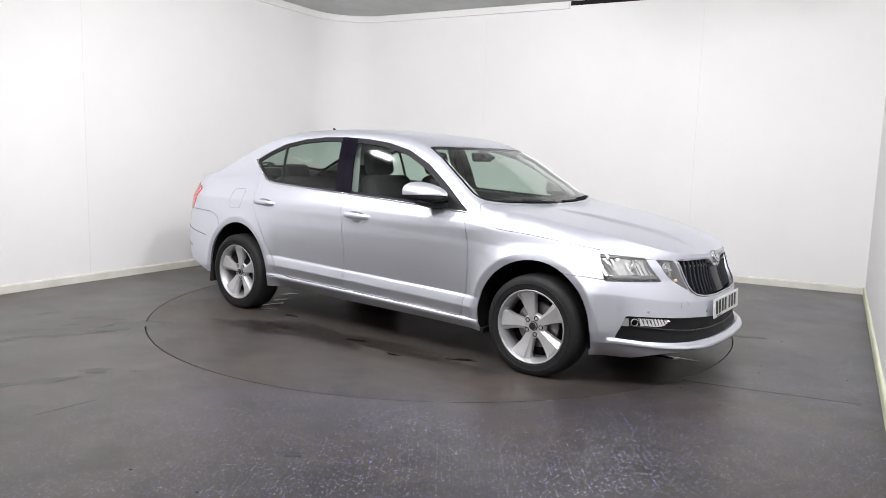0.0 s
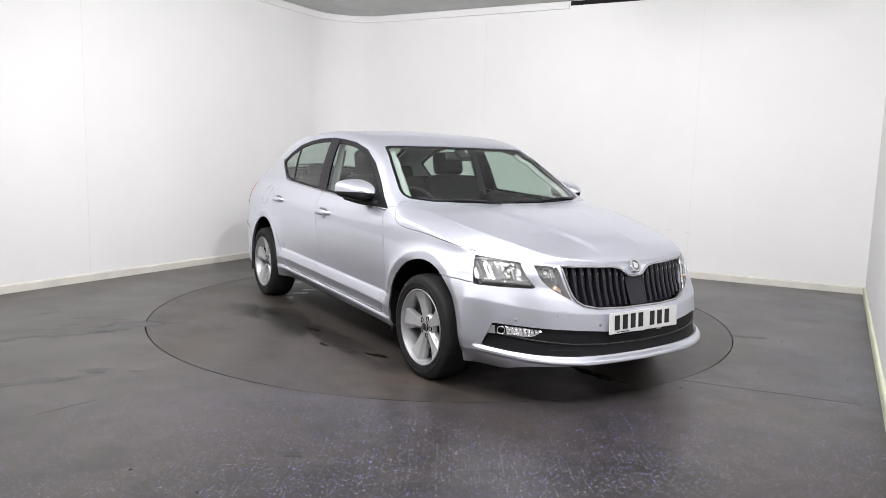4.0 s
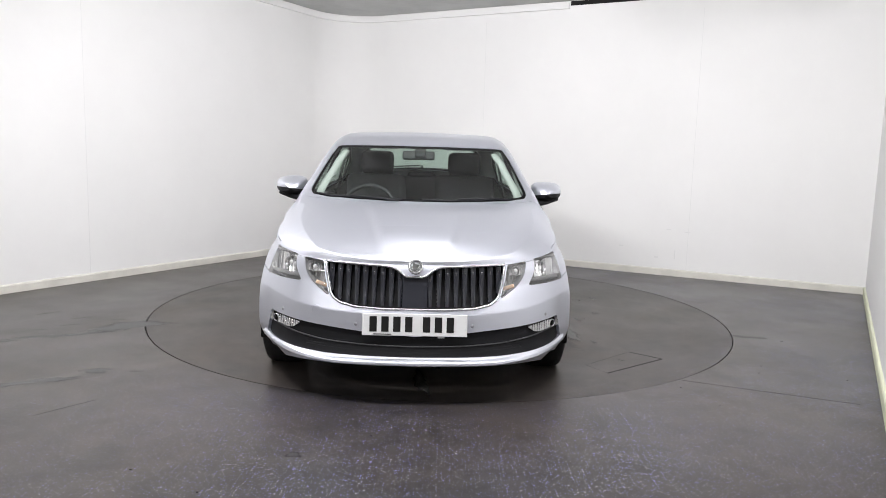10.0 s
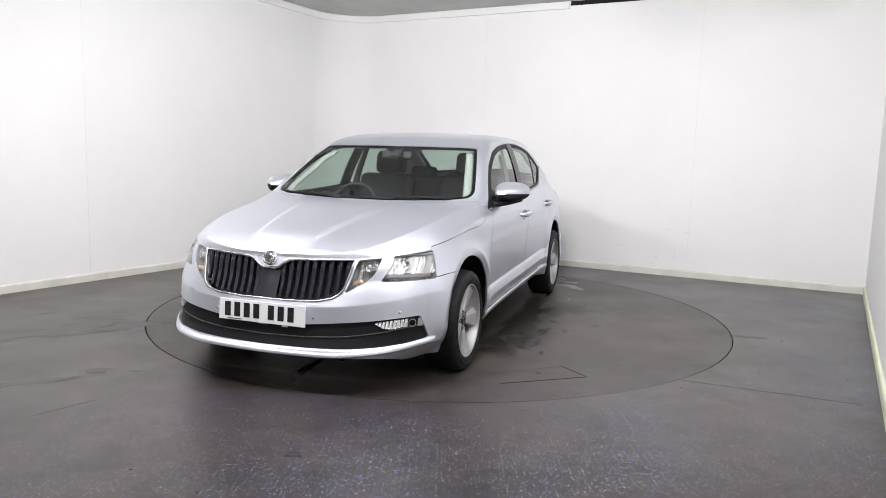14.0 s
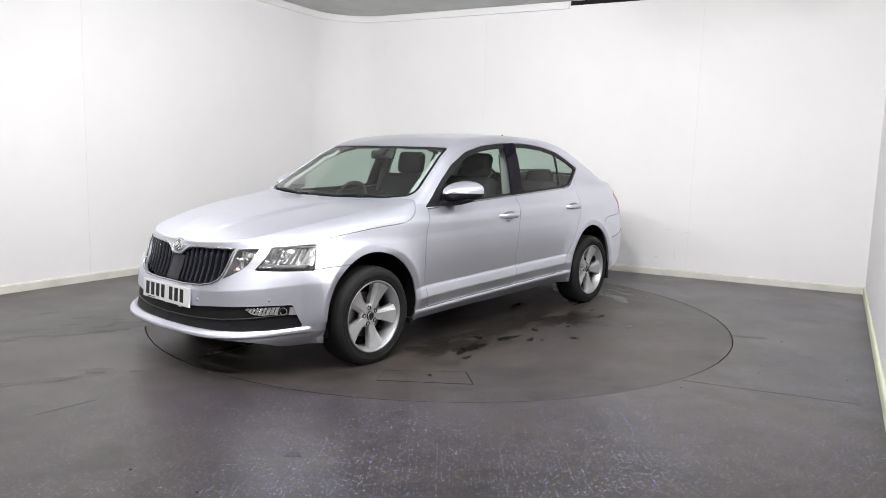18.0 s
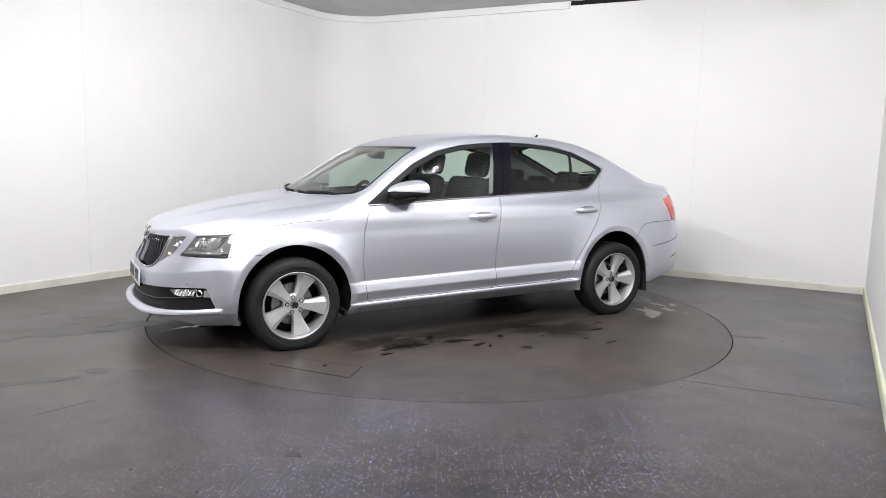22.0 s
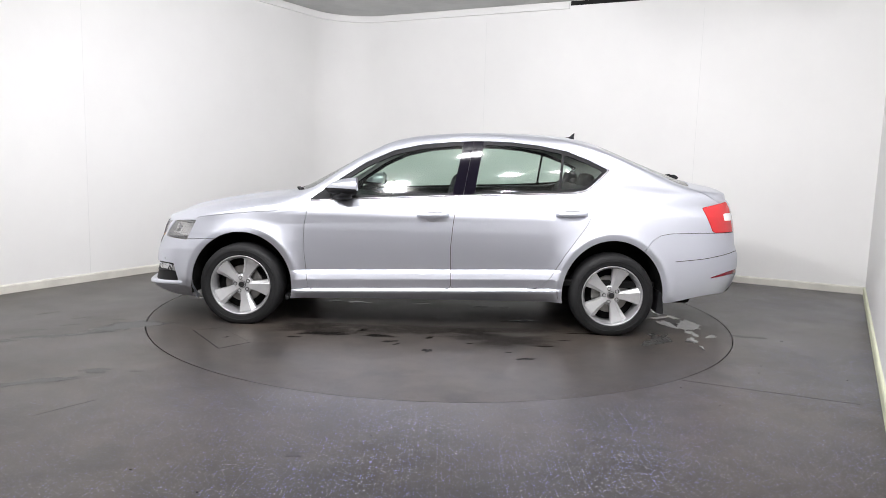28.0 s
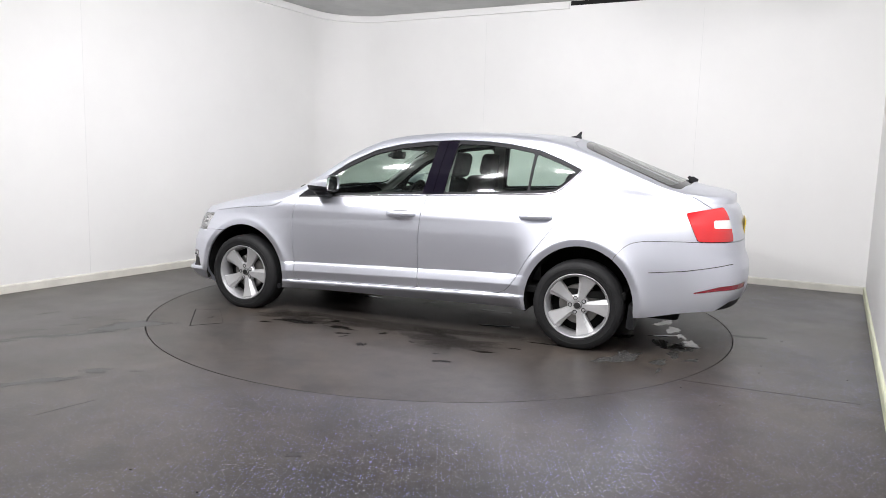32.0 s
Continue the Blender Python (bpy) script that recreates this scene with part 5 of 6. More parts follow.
def build_mirrors():
    for side in (1, -1):
        bm = bmesh.new()
        rings = []
        n, steps = 28, 10
        for i in range(steps + 1):
            s = i / steps
            sc = (1 - s ** 2.1) ** .55 if s < 1 else 0.0
            x = .505 + .225 * s
            cy, cz = .912 - .02 * s, 1.018 - .022 * s
            ring = []
            for k in range(n):
                a = 2 * math.pi * k / n
                c, d = math.cos(a), math.sin(a)
                py = math.copysign(abs(c) ** .5, c) * .110
                pz = math.copysign(abs(d) ** .6, d) * .063
                if c > 0:
                    pz *= 1 - .28 * c          # slimmer towards the tip
                ring.append(bm.verts.new(at(x - .02 * max(0, c), side * (cy + py * max(sc, .02)), cz + pz * max(sc, .02))))
            rings.append(ring)
        for a, b in zip(rings, rings[1:]):
            for k in range(n):
                l = (k + 1) % n
                bm.faces.new((a[k], a[l], b[l], b[k]))
        bm.faces.new(rings[-1])
        low = bm.copy()
        cut_at = at(.6, side * .9, .996)
        tilt = Vector((-.06, side * -.10, 1)).normalized()
        for b, keep in ((bm, True), (low, False)):
            bmesh.ops.bisect_plane(b, geom=b.verts[:] + b.edges[:] + b.faces[:], plane_co=cut_at, plane_no=tilt, clear_inner=keep, clear_outer=not keep)
        mirror = part("door_mirror", bm, M_PAINT, CAR, "silver door mirror cap", True)
        part("mirror_base", low, M_BLACK, mirror, "black lower mirror shell", True)
        bm = bmesh.new()
        vs = []
        for k in range(n):
            a = 2 * math.pi * k / n
            c, d = math.cos(a), math.sin(a)
            py = math.copysign(abs(c) ** .6, c) * .104
            pz = math.copysign(abs(d) ** .62, d) * .056 * (1 - .28 * max(0, c))
            vs.append(bm.verts.new(at(.514 - .02 * max(0, c), side * (.912 + py), 1.018 + pz)))
        bm.faces.new(vs)
        part("mirror_glass", bm, M_CHROME, mirror, "mirror glass")
        # arm to the door
        bm = bmesh.new()
        rows = []
        for y, xa, xb, za, zb in ((.775, .560, .735, .905, .945), (.82, .550, .70, .910, .955), (.90, .535, .665, .926, .968), (.985, .530, .615, .952, .975)):
            rows.append([bm.verts.new(at(x, side * y, z)) for x, z in ((xa, za + .008), (xa + .02, za), (xb - .03, za), (xb, (za + zb) / 2), (xb - .03, zb), (xa, zb))])
        for a, b in zip(rows, rows[1:]):
            for k in range(6):
                l = (k + 1) % 6
                bm.faces.new((a[k], a[l], b[l], b[k]))
        bm.faces.new(rows[0])
        bm.faces.new(rows[-1])
        part("mirror_arm", bm, M_BLACK, mirror, "black mirror arm", True)


build_mirrors()


M_HOLLOW = material("shaded_hollow_paint", (0.26, 0.26, 0.28), 0.4, metal=0.6)


def build_handles():
    for side in (1, -1):
        for door, x0, z0 in (("front_door", -.043, .826), ("rear_door", -1.032, .857)):
            y0 = side_y(x0, z0)
            slope = math.degrees(math.atan2(side_y(x0 + .1, z0) - side_y(x0 - .1, z0), .2))
            m = shift(x0, side * y0, z0, 0, 2, side * slope)
            # shallow dark ellipsoid: the shade of the grip opening put in as colour
            bm = ellipsoid((.075, .004, .015), m @ Matrix.Translation((-.002, side * .0005, .014)), 24, 12)
            part("handle_shade", bm, M_HOLLOW, DOORS[door, side], "dark patch painted as the shaded hollow above the handle", True)
            bm = ellipsoid((.052, .007, .030), m @ Matrix.Translation((0, side * .0005, -.018)), 24, 12)
            part("handle_cup", bm, M_PAINT, DOORS[door, side], "recessed grip cup behind the handle", True)
            bm = bmesh.new()
            rows = []
            for i in range(13):
                s = -1 + i / 6
                out = .036 * (1 - abs(s) ** 5) + .002
                h = .021 * (1 - .35 * abs(s) ** 3)
                rows.append([bm.verts.new(m @ Vector((s * .115, side * (out + o), h * v))) for o, v in ((-.012, -.8), (0, -1), (.006, -.5), (.008, .2), (.004, .9), (-.004, 1), (-.013, .7))])
            for a, b in zip(rows, rows[1:]):
                for j in range(7):
                    l = (j + 1) % 7
                    bm.faces.new((a[j], a[l], b[l], b[j]))
            bm.faces.new(rows[0])
            bm.faces.new(rows[-1])
            part("door_handle", bm, M_PAINT, DOORS[door, side], "silver pull handle", True)


build_handles()


def build_roof_and_rear():
    bm = prism([(-1.055, 1.405), (-1.075, 1.424), (-1.112, 1.430), (-1.146, 1.461), (-1.156, 1.462), (-1.150, 1.430), (-1.158, 1.396)], .016)
    bm = put(bm, Matrix.Translation((CAR_DX, CAR_DY + .008, CAR_DZ)) @ Matrix(((1, 0, 0, 0), (0, 0, -1, 0), (0, 1, 0, 0), (0, 0, 0, 1))))
    bmesh.ops.bevel(bm, geom=list(bm.edges), offset=.003, segments=2, affect="EDGES", profile=.5)
    part("roof_aerial", bm, M_BLACK, CAR, "short black roof aerial")
    # rear wiper standing off the glass
    base = put(prism([(-.04, 0), (.03, .008), (.035, .025), (.0, .045), (-.045, .04), (-.03, .02)], .03, Matrix(), .004), shift(-1.985, -.015, 1.104, 90, 0, 180))
    rw = part("rear_wiper", base, M_BLACK, TG, "black rear wiper")
    pts = [at(-1.955, -.02 - .30 * s, 1.146 - .02 * s) for s in np.linspace(0, 1, 6)]
    part("wiper_blade", sweep(pts, .008, 6), M_BLACK, rw, "", True)
    # rear plate and grip strip on the tailgate
    build_plate("rear_number_plate", TG, shift(-2.347, 0, .815, 0, 4, 180), M_YELLOW, "yellow rear number plate with plain black bars")
    # fuel flap on the driver's side: a fine recessed outline
    pts = []
    for k in range(32):
        a = 2 * math.pi * k / 32
        c, d = math.cos(a), math.sin(a)
        x = -1.412 + math.copysign(abs(c) ** .4, c) * .080
        z = .868 + math.copysign(abs(d) ** .4, d) * .076
        pts.append(at(x, -(side_y(x, z) + .0006), z))
    part("fuel_flap_joint", sweep(pts, .0011, 5, 1.0, True), M_SEAM, CAR, "fine joint round the fuel flap", True)


M_SEAM = material("panel_seam", (0.20, 0.20, 0.21), 0.6)
build_roof_and_rear()


def top_z(x, y):
    """Height of the upper body over a place of the plan."""
    i = int(np.argmin(np.abs(GRID[:, -1, 0] - x)))
    row = GRID[i, N_LOW:]
    return float(np.interp(abs(y), row[::-1, 1], row[::-1, 2]))


def build_wipers():
    for y0, y1 in ((-.10, -.66), (.62, .02)):
        pts = []
        for s in np.linspace(0, 1, 14):
            y = y0 + (y1 - y0) * s
            x = float(np.interp(abs(y), [0, .2, .4, .58, .70], [1.075, 1.07, 1.04, .985, .90])) - .016
            pts.append(at(x, y, top_z(x, y) + .001))
        w = part("wiper", sweep(pts, .006, 6, 1.2), M_BLACK, CAR, "black windscreen wiper", True)
        x = float(np.interp(abs(y0), [0, .2, .4, .58, .70], [1.075, 1.07, 1.04, .985, .90]))
        pts = [at(x + .02, y0 - .03, top_z(x + .02, y0) + .012)] + [pts[3] + Vector((.015, 0, .008)), pts[8] + Vector((.004, 0, .008))]
        part("wiper_arm", sweep(pts, .007, 6), M_BLACK, w, "", True)
    # black scuttle between bonnet and glass
    bm = bmesh.new()
    rows = []
    for y in np.linspace(-.74, .74, 41):
        a = abs(y)
        xa = float(np.interp(a, [0, .2, .4, .58, .69, .755], [1.112, 1.107, 1.077, 1.027, .962, .90])) + .012
        xb = float(np.interp(a, [0, .2, .4, .58, .70, .74], [1.065, 1.06, 1.03, .975, .89, .85]))
        rows.append([bm.verts.new(at(x, y, top_z(x, y) - .012)) for x in (xa, (xa + xb) / 2, xb)])
    for a, b in zip(rows, rows[1:]):
        for k in range(2):
            bm.faces.new((a[k], b[k], b[k + 1], a[k + 1]))
    part("scuttle", bm, M_BLACK, CAR, "black plastic scuttle panel", True)


build_wipers()

# ---- the car: inside ----


def cushion(size, m, bevel):
    return box_mesh(size, m, bevel, 4)


def build_seat(x, y, name, label):
    base = part(name, cushion((.50, .50, .16), shift(x + .26, y, .50, 0, -8, 0), .06), M_FABRIC, CAR, label, True)
    part("backrest", cushion((.15, .48, .60), shift(x - .06, y, .80, 0, -17, 0), .06), M_FABRIC, base, "dark fabric backrest", True)
    part("headrest", cushion((.10, .27, .19), shift(x - .205, y, 1.185, 0, -12, 0), .045), M_FABRIC, base, "dark fabric headrest", True)
    for s in (-.06, .06):
        part("headrest_post", sweep([at(x - .165, y + s, 1.02), at(x - .195, y + s, 1.14)], .006, 8), M_SATIN, base, "steel headrest post", True)


def build_interior():
    build_seat(-.10, .36, "front_seat", "dark fabric front seat")
    build_seat(-.10, -.36, "front_seat", "dark fabric front seat")
    base = part("rear_bench", cushion((.50, 1.28, .17), shift(-.78, 0, .50, 0, -6, 0), .05), M_FABRIC, CAR, "dark fabric rear bench", True)
    part("bench_back", cushion((.16, 1.26, .62), shift(-1.06, 0, .76, 0, -24, 0), .06), M_FABRIC, base, "dark fabric bench backrest", True)
    for y in (-.40, 0, .40):
        h = .13 if y else .08
        part("headrest", cushion((.09, .26, h), shift(-1.19, y, 1.045 + h / 2 - .03, 0, -18, 0), .035), M_FABRIC, base, "dark fabric headrest", True)
    # floor and lower trim
    part("cabin_floor", box_mesh((2.6, 1.66, .05), shift(-.35, 0, .36), .01), M_UNDER, CAR)
    part("parcel_shelf", box_mesh((.72, 1.16, .03), shift(-1.56, 0, .955), .01), M_DASH, CAR, "black parcel shelf")
    # dashboard with a rounded top
    bm = bmesh.new()
    prof = [(.54, .55), (.52, .70), (.50, .80), (.515, .868), (.56, .900), (.64, .912), (.78, .905), (.90, .892), (.985, .868), (.99, .55)]
    rows = []
    for y in np.linspace(-.74, .74, 25):
        bend = .10 * (abs(y) / .74) ** 2.4
        cowl = .028 * math.exp(-((y + .36) / .15) ** 2)
        rows.append([bm.verts.new(at(x - bend * (1 if x > .7 else .3), y, z + (cowl if .85 < z and x < .75 else 0))) for x, z in prof])
    for a, b in zip(rows, rows[1:]):
        for k in range(len(prof) - 1):
            bm.faces.new((a[k], b[k], b[k + 1], a[k + 1]))
    dash = part("dashboard", bm, M_DASH, CAR, "black grained dashboard", True)
    part("centre_console", cushion((.75, .24, .26), shift(.20, 0, .52), .04), M_DASH, CAR, "black centre console", True)
    # steering wheel on the right-hand side
    m = shift(.415, -.37, .855, 0, 66, 0)
    ring = [m @ Vector((.178 * math.cos(2 * math.pi * k / 40), .185 * math.sin(2 * math.pi * k / 40), 0)) for k in range(40)]
    sw = part("steering_wheel", sweep(ring, .0155, 10, 1.0, True), M_DASH, CAR, "black leather steering wheel", True)
    part("wheel_hub", put(cushion((.13, .15, .05), Matrix(), .02), m @ Matrix.Translation((.01, 0, -.01))), M_DASH, sw, "", True)
    for a in (90, 270, 0):
        q = m @ pose(0, 0, 0, 0, 0, a)
        part("wheel_spoke", put(box_mesh((.12, .04, .016), Matrix.Translation((.11, 0, -.008)), .006), q), M_SATIN if a else M_DASH, sw)
    # inside mirror and sensor housing
    im = part("inside_mirror", cushion((.03, .235, .065), shift(.40, -.015, 1.245, 0, -14, 0), .014), M_DASH, CAR, "black inside mirror", True)
    part("mirror_foot", cushion((.11, .08, .03), shift(.43, .0, 1.262, 0, 28, 0), .012), M_DASH, im, "black sensor housing", True)
    # sun visors and door linings
    for side in (1, -1):
        pts = []
        for x, y in ((.835, .672), (.78, .660), (.70, .637), (.60, .609), (.50, .581), (.425, .560), (.38, .545)):
            pts.append(at(x - .012, side * y, top_z(x, y) - .042))
        part("pillar_trim", sweep(pts, .030, 8, .55), M_PALE_TRIM, CAR, "pale windscreen pillar trim", True)
        part("sun_visor", cushion((.15, .36, .02), shift(.285, side * .34, 1.315, 0, 14, 0), .008), M_LINER, CAR, "pale sun visor", True)
        for x0, x1 in ((.80, -.17), (-.24, -1.05)):
            bm = bmesh.new()
            rows = []
            for x in np.linspace(x0, x1, 10):
                zt = float(np.interp(x, [-1.03, -.173, .235, .850], [1.0, .965, .945, .905]))
                rows.append([bm.verts.new(at(x, side * y, z)) for y, z in ((.735, zt), (.69, zt - .012), (.68, zt - .10), (.70, .40))])
            for a, b in zip(rows, rows[1:]):
                for k in range(3):
                    bm.faces.new((a[k], b[k], b[k + 1], a[k + 1]))
            part("door_lining", bm, M_DASH, CAR, "black door lining", True)
        # inner cover of the middle pillar
        bm = bmesh.new()
        rows = [[bm.verts.new(at(x, side * y, z)) for x in (xa, (xa + xb) / 2, xb)] for xa, xb, y, z in ((-.20, -.33, .70, .93), (-.225, -.345, .655, 1.12), (-.265, -.37, .60, 1.30), (-.28, -.38, .57, 1.36))]
        for a, b in zip(rows, rows[1:]):
            for k in range(2):
                bm.faces.new((a[k], b[k], b[k + 1], a[k + 1]))
        part("pillar_lining", bm, M_LINER, CAR, "pale pillar lining", True)
        pts = [at(-.30, side * .59, 1.27), at(-.285, side * .62, 1.15), at(-.27, side * .66, .98)]
        part("seat_belt", sweep(pts, .02, 6, .15), M_FABRIC, CAR, "dark seat belt webbing", True)


build_interior()

# ---- marks on the floor and the turntable ----


def film_material(name, color, rough, spec, soft, ragged=0.35, strength=1.0):
    """A thin film on the floor that thins out to nothing at its ragged edge."""
    m = material(name, color, rough, spec=spec)
    nt = m.node_tree
    L = nt.links.new
    out, b = nt.nodes["Material Output"], nt.nodes["Principled BSDF"]
    at_edge = nt.nodes.new("ShaderNodeAttribute")
    at_edge.attribute_name = "film"
    tc = nt.nodes.new("ShaderNodeTexCoord")
    nz = nt.nodes.new("ShaderNodeTexNoise")
    nz.inputs["Scale"].default_value, nz.inputs["Detail"].default_value, nz.inputs["Roughness"].default_value = 17.0, 5.0, 0.62
    L(tc.outputs["Object"], nz.inputs["Vector"])
    sub = nt.nodes.new("ShaderNodeMath")
    sub.operation, sub.inputs[1].default_value, sub.inputs[2].default_value = "MULTIPLY_ADD", 2 * ragged, -ragged
    L(nz.outputs["Fac"], sub.inputs[0])
    add = nt.nodes.new("ShaderNodeMath")
    L(at_edge.outputs["Fac"], add.inputs[0])
    L(sub.outputs[0], add.inputs[1])
    r = nt.nodes.new("ShaderNodeMapRange")
    r.interpolation_type = "SMOOTHSTEP"
    r.inputs["From Min"].default_value, r.inputs["From Max"].default_value = 0.22, 0.22 + soft
    r.inputs["To Max"].default_value = strength
    L(add.outputs[0], r.inputs["Value"])
    clear = nt.nodes.new("ShaderNodeBsdfTransparent")
    mx = nt.nodes.new("ShaderNodeMixShader")
    L(r.outputs["Result"], mx.inputs[0])
    L(clear.outputs[0], mx.inputs[1])
    L(b.outputs[0], mx.inputs[2])
    L(mx.outputs[0], out.inputs[0])
    return m


M_WET = film_material("water_film", (0.075, 0.073, 0.071), 0.07, 0.7, 0.18)
M_DAMP = film_material("dark_damp_stain", (0.012, 0.011, 0.010), 0.24, 0.45, 0.45, 0.40, 0.85)
# damp dirt, and also the shade painted beside the car's sills
M_MOIST_SHADE = film_material("moist_dirt_and_sill_shade", (0.014, 0.0125, 0.0115), 0.30, 0.4, 0.75, 0.35, 0.48)
M_SCUFF = film_material("pale_dried_smear", (0.085, 0.084, 0.086), 0.34, 0.5, 0.55, 0.45, 0.75)


def blot(name, x, y, length, width, turn, mat, parent=None, label="", seed=1, z=0.0012):
    """A thin film with a ragged edge, lying flat."""
    rnd = random.Random(seed)
    n = 36
    ph = [rnd.uniform(0, 6.28) for _ in range(6)]
    c, s = math.cos(radians(turn)), math.sin(radians(turn))
    levels = ((.0, 1.0), (.45, .85), (.8, .45), (1.12, 0.0))
    verts, film, faces = [], [], []
    for lev, value in levels:
        for k in range(n):
            a = 2 * math.pi * k / n
            r = 1 + .22 * math.sin(2 * a + ph[0]) + .18 * math.sin(3 * a + ph[1]) + .14 * math.sin(5 * a + ph[2]) + .10 * math.sin(9 * a + ph[3]) + .07 * math.sin(14 * a + ph[4])
            px, py = lev * r * length / 2 * math.cos(a), lev * r * width / 2 * math.sin(a)
            verts.append((x + px * c - py * s, y + px * s + py * c, .0003 + (z - .0003) * (1 - lev / 1.12)))
            film.append(value)
            if lev == 0:
                break
    for k in range(n):
        faces.append((0, 1 + k, 1 + (k + 1) % n))
        for lev in range(2):
            o = 1 + lev * n
            faces.append((o + k, o + n + k, o + n + (k + 1) % n, o + (k + 1) % n))
    me = bpy.data.meshes.new(name)
    me.from_pydata(verts, [], faces)
    me.attributes.new("film", "FLOAT", "POINT").data.foreach_set("value", film)
    ob = part(name, me, mat, parent)
    if label:
        ob["label"] = label
    return ob


def build_marks():
    wet = [(-1.62, -.58, .16, .05, 80), (-1.76, -.37, .22, .07, 75), (-1.84, -.15, .20, .08, 100), (-1.80, .07, .20, .05, 30), (-1.91, .05, .13, .05, 95), (-1.79, .30, .24, .07, 90), (-1.94, .23, .14, .05, 80),
           (-1.52, .22, .15, .08, 60), (.91, -.18, .10, .04, 10), (.70, -.17, .26, .06, 0), (.17, -.18, .16, .03, 5), (-.34, -.14, .14, .03, 0), (-.55, -.12, .08, .03, 0), (-.62, .35, .30, .05, 8), (-1.82, .80, .18, .05, 80),
           (-1.12, -.82, .20, .06, 75), (-1.22, -.66, .16, .05, 70), (-1.36, -.45, .18, .05, 70), (-1.0, -.97, .12, .05, 60), (-1.95, .38, .16, .06, 90), (-1.58, .70, .16, .05, 100), (-1.89, .58, .16, .05, 90), (-1.83, .99, .10, .02, 80), (-2.01, .66, .12, .04, 60), (-1.58, .82, .34, .10, 62), (-1.95, .32, .30, .12, 82), (1.92, -.15, .38, .09, 8), (1.62, -.05, .16, .05, 0)]
    for i, (x, y, l, w, a) in enumerate(wet):
        blot("water_patch", x, y, l * (1.15 if x < -1.4 else 1), w * (1.5 if x < -1.4 else 1), a, M_WET, TURNTABLE, "thin shiny film of water" if i == 0 else "", 10 + i)
    damp = [(.98, 1.05, .10, .05, 20), (.78, .93, .34, .12, 8), (.40, .95, .30, .08, 0), (.31, 1.09, .13, .05, 10), (.26, 1.15, .07, .03, 60), (.05, 1.29, .07, .10, 0), (.05, .96, .10, .05, 30), (-.23, 1.08, .05, .04, 0), (-.58, 1.41, .15, .05, 20),
            (-.74, 1.09, .14, .05, 0), (-1.14, .70, .40, .05, 4), (-.48, 1.27, .05, .03, 0), (1.42, 1.12, .05, .03, 30), (.84, .9, .06, .05, 0), (.53, .80, .10, .06, 40), (-.90, .92, .10, .03, 0), (1.0, -1.1, .2, .06, 20), (.2, -1.2, .16, .06, 10), (-.7, -1.0, .2, .06, 0), (.6, -1.3, .1, .05, 0)]
    for i, (x, y, l, w, a) in enumerate(damp):
        blot("damp_stain", x, y, l, w, a, M_DAMP, TURNTABLE, "dark damp stain" if i == 0 else "", 40 + i, .0010)
    # damp dirt by the front wheel, then bands of shade painted along both sills
    moist_shade = [(.88, .80, .70, .46, 8), (.05, .72, 1.9, .40, 0), (-.45, .95, .9, .45, 4), (.10, -1.22, 2.0, .42, 0), (-.6, -1.40, .8, .40, -6)]
    for i, (x, y, l, w, a) in enumerate(moist_shade):
        blot("moist_shade_patch", x, y, l, w, a, M_MOIST_SHADE, TURNTABLE, "faint dark patch of damp dirt and painted sill shade" if i == 0 else "", 120 + i, .0007)
    pale = [(-2.22, 4.90, .50, .34, 40), (-2.60, 4.56, .70, .07, 27), (-2.42, 4.62, .40, .05, 30), (-2.85, 4.38, .30, .05, 28), (-1.94, 3.85, .22, .10, 16), (-2.16, 3.64, .42, .11, 26), (-2.30, 3.55, .34, .06, 30), (-2.02, 3.69, .10, .04, 15), (-1.72, 3.86, .10, .03, 10),
            (-2.62, 4.88, .14, .03, 30), (2.25, 5.055, .26, .09, -12), (-2.38, 5.06, .10, .03, 10), (-2.75, 4.72, .10, .02, 20), (-2.18, 5.16, .12, .03, 30), (2.62, 4.72, .05, .012, 0), (-.60, 2.80, .10, .05, 0)]
    for i, (x, y, l, w, a) in enumerate(pale):
        tagged(blot("floor_smear", x, y, l, w, a, M_SCUFF, None, "", 80 + i, .0010), "pale dried smear of dirt on the vinyl floor", "smear", group="floor smears")
    # joints between vinyl sheets
    for x0, y0, x1, y1 in ((1.39, 3.98, 2.25, 3.63), (-3.02, 5.15, -2.92, 5.28), (-2.71, 5.04, -2.61, 5.13), (-1.89, 3.16, -1.71, 3.39)):
        p, q = Vector((x0, y0, 0)), Vector((x1, y1, 0))
        d = q - p
        b = box_mesh((d.length, .0016 if x0 > 1 or y0 < 4 else .0035, .0016), Matrix.Translation((p + q) / 2) @ pose(0, 0, 0, 0, 0, math.degrees(math.atan2(d.y, d.x))))
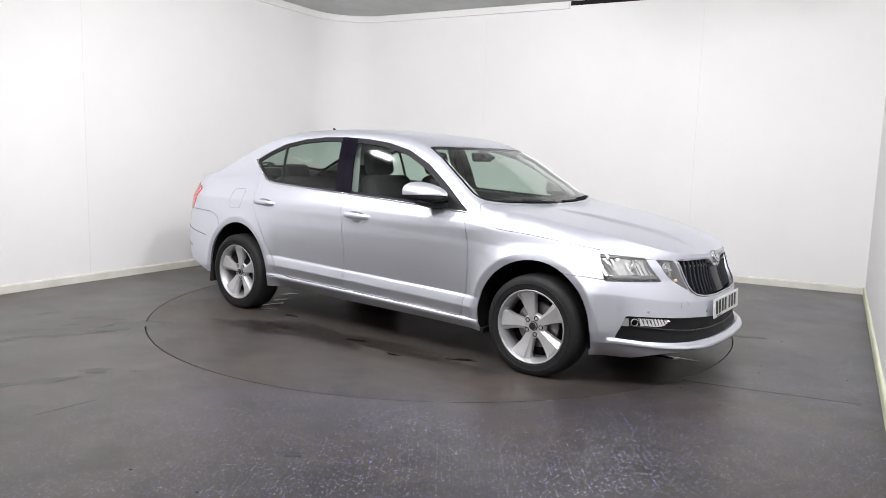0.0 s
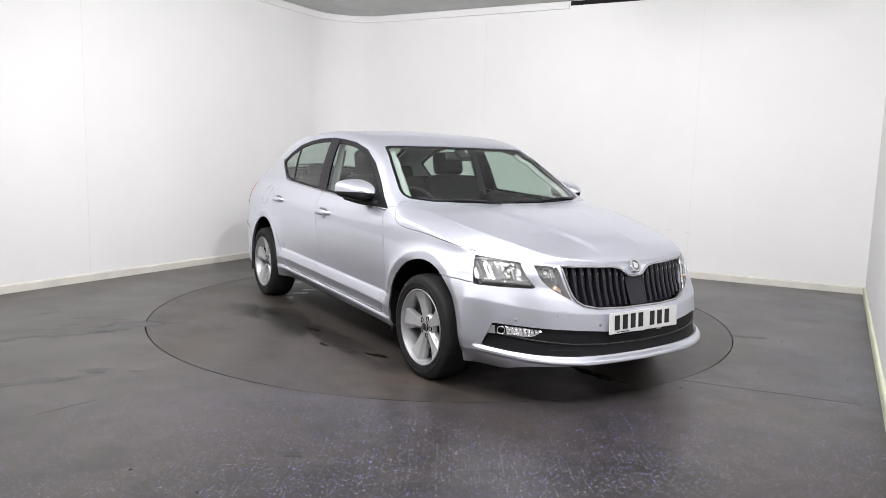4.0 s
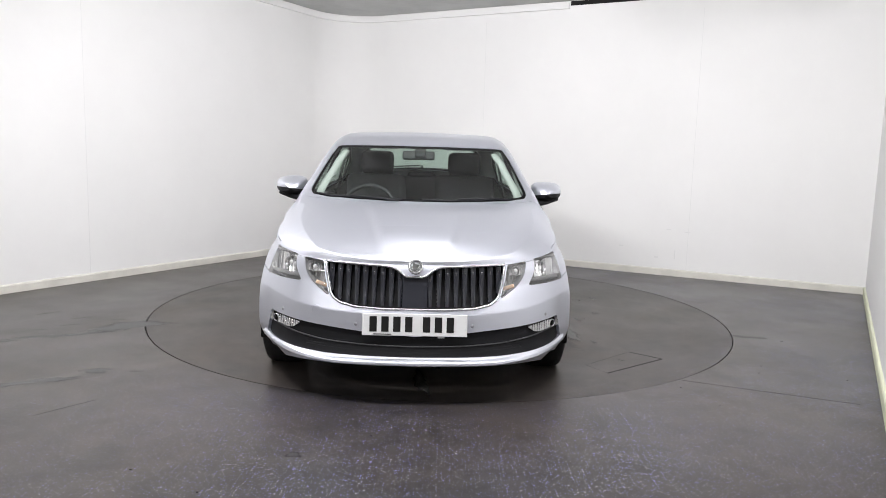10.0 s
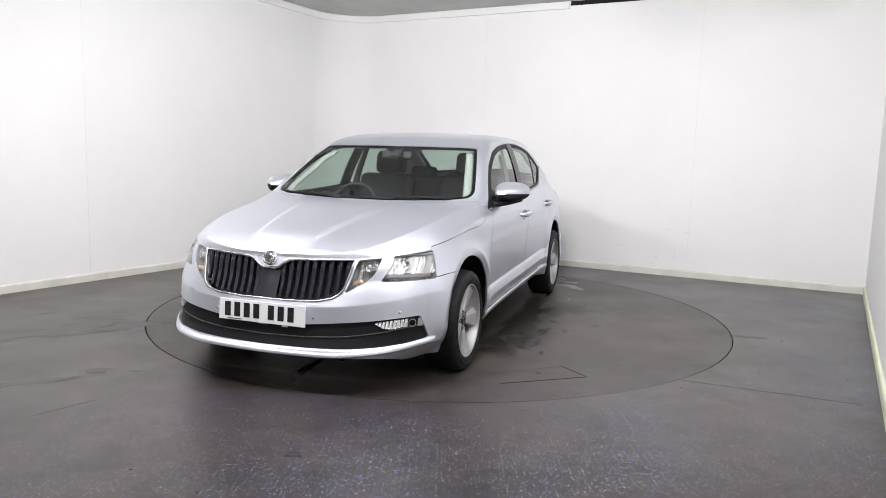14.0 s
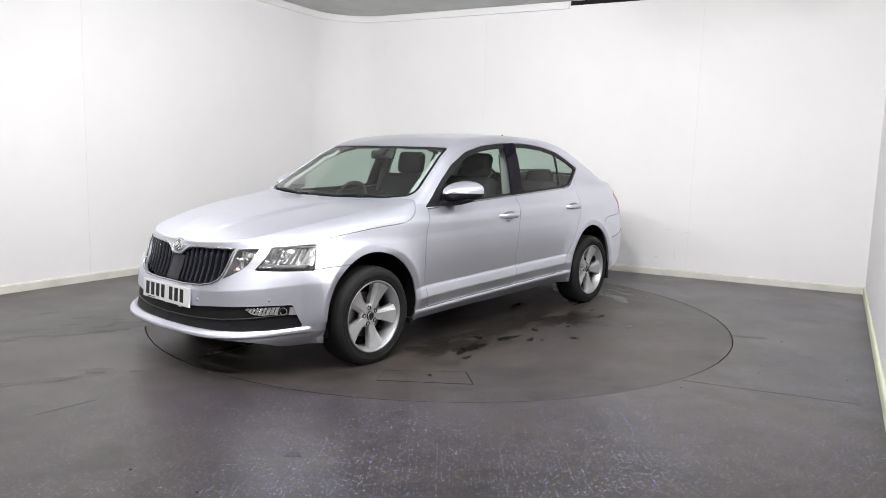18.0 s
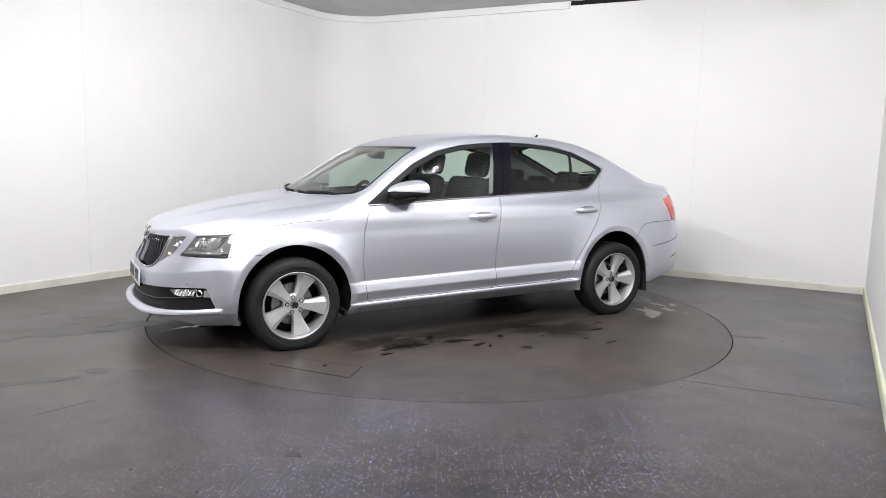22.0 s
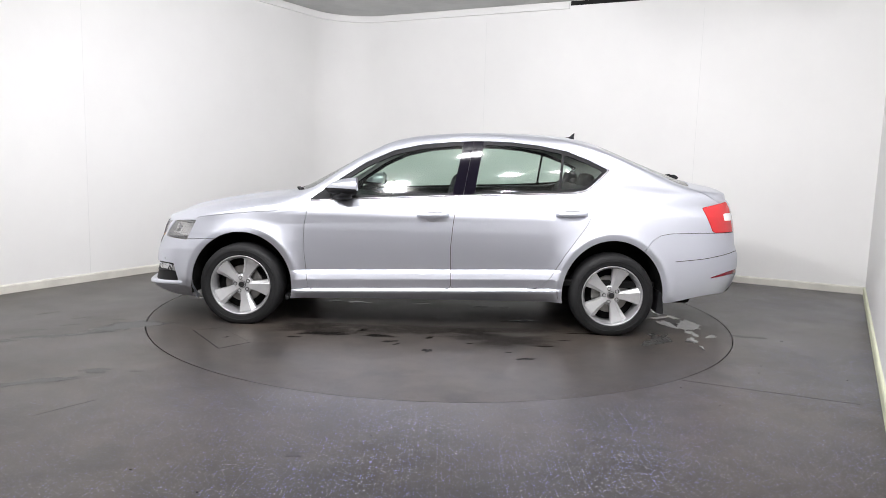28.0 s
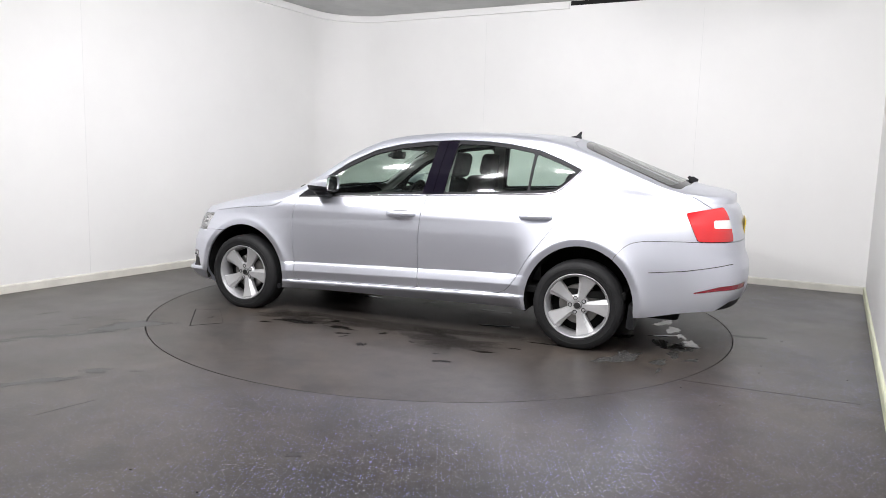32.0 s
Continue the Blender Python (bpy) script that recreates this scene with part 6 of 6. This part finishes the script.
        tagged(part("floor_joint", b, M_FLOORJOINT), "fine dark joint between vinyl floor sheets", "joint", kind="structure")

    # grit lying on the vinyl
    made = None
    for k, (x, y) in enumerate(((1.94, 4.15), (1.47, 3.55), (1.36, 3.83), (2.02, 4.30), (-1.20, 2.62), (-.30, 3.02), (.92, 2.50), (-.88, 2.45), (2.42, 4.05))):
        if made is None:
            rnd = random.Random(5)
            bm = bmesh.new()
            bmesh.ops.create_icosphere(bm, subdivisions=1, radius=.0042)
            for v in bm.verts:
                v.co = Vector((v.co.x * 1.3, v.co.y, v.co.z * .55)) * rnd.uniform(.75, 1.2)
            made = tagged(part("grit", bm, M_GRIT), "small dark crumb of grit on the vinyl floor", "grit", group="crumbs of grit")
            made.matrix_world = pose(x, y, .003)
        else:
            copy_thing(made, pose(x, y, .003, 0, 0, 47 * k))

    # fine joints between wall boards
    for p, n, z0, z1 in ((room(.0008, 3.80), ALONG_BACK, .08, 2.9), (room(2.108, .0008), ALONG_LEFT, .08, 2.9), (room(4.63, .0008), ALONG_LEFT, .08, 2.9)):
        b = box_mesh((.0018, .004, z1 - z0), Matrix.Translation(p + Vector((0, 0, (z0 + z1) / 2))) @ pose(0, 0, 0, 0, 0, math.degrees(math.atan2(n.y, n.x))))
        tagged(part("panel_joint", b, M_JOINT), "hairline joint between white wall boards", "joint", kind="structure")
    # scuffs low on the back wall
    for i, (a, z, w, h) in enumerate(((4.42, .52, .05, .012), (4.62, .50, .06, .010), (4.50, .24, .012, .10), (4.30, .20, .04, .02), (3.9, .30, .05, .012))):
        b = box_mesh((w, .0015, h), Matrix.Translation(room(a, .0012, z)) @ pose(0, 0, 0, 0, 0, ROOM_TURN))
        tagged(part("wall_scuff", b, M_JOINT), "faint grey scuff on the white wall", "scuff", group="wall scuffs")


M_FLOORJOINT = material("dirt_filled_joint", (0.018, 0.017, 0.016), 0.7)
M_GRIT = material("grit_crumb", (0.022, 0.02, 0.019), 0.8)
M_JOINT = material("greyed_wall_paint", (0.77, 0.77, 0.76), 0.6)
build_marks()


motions()
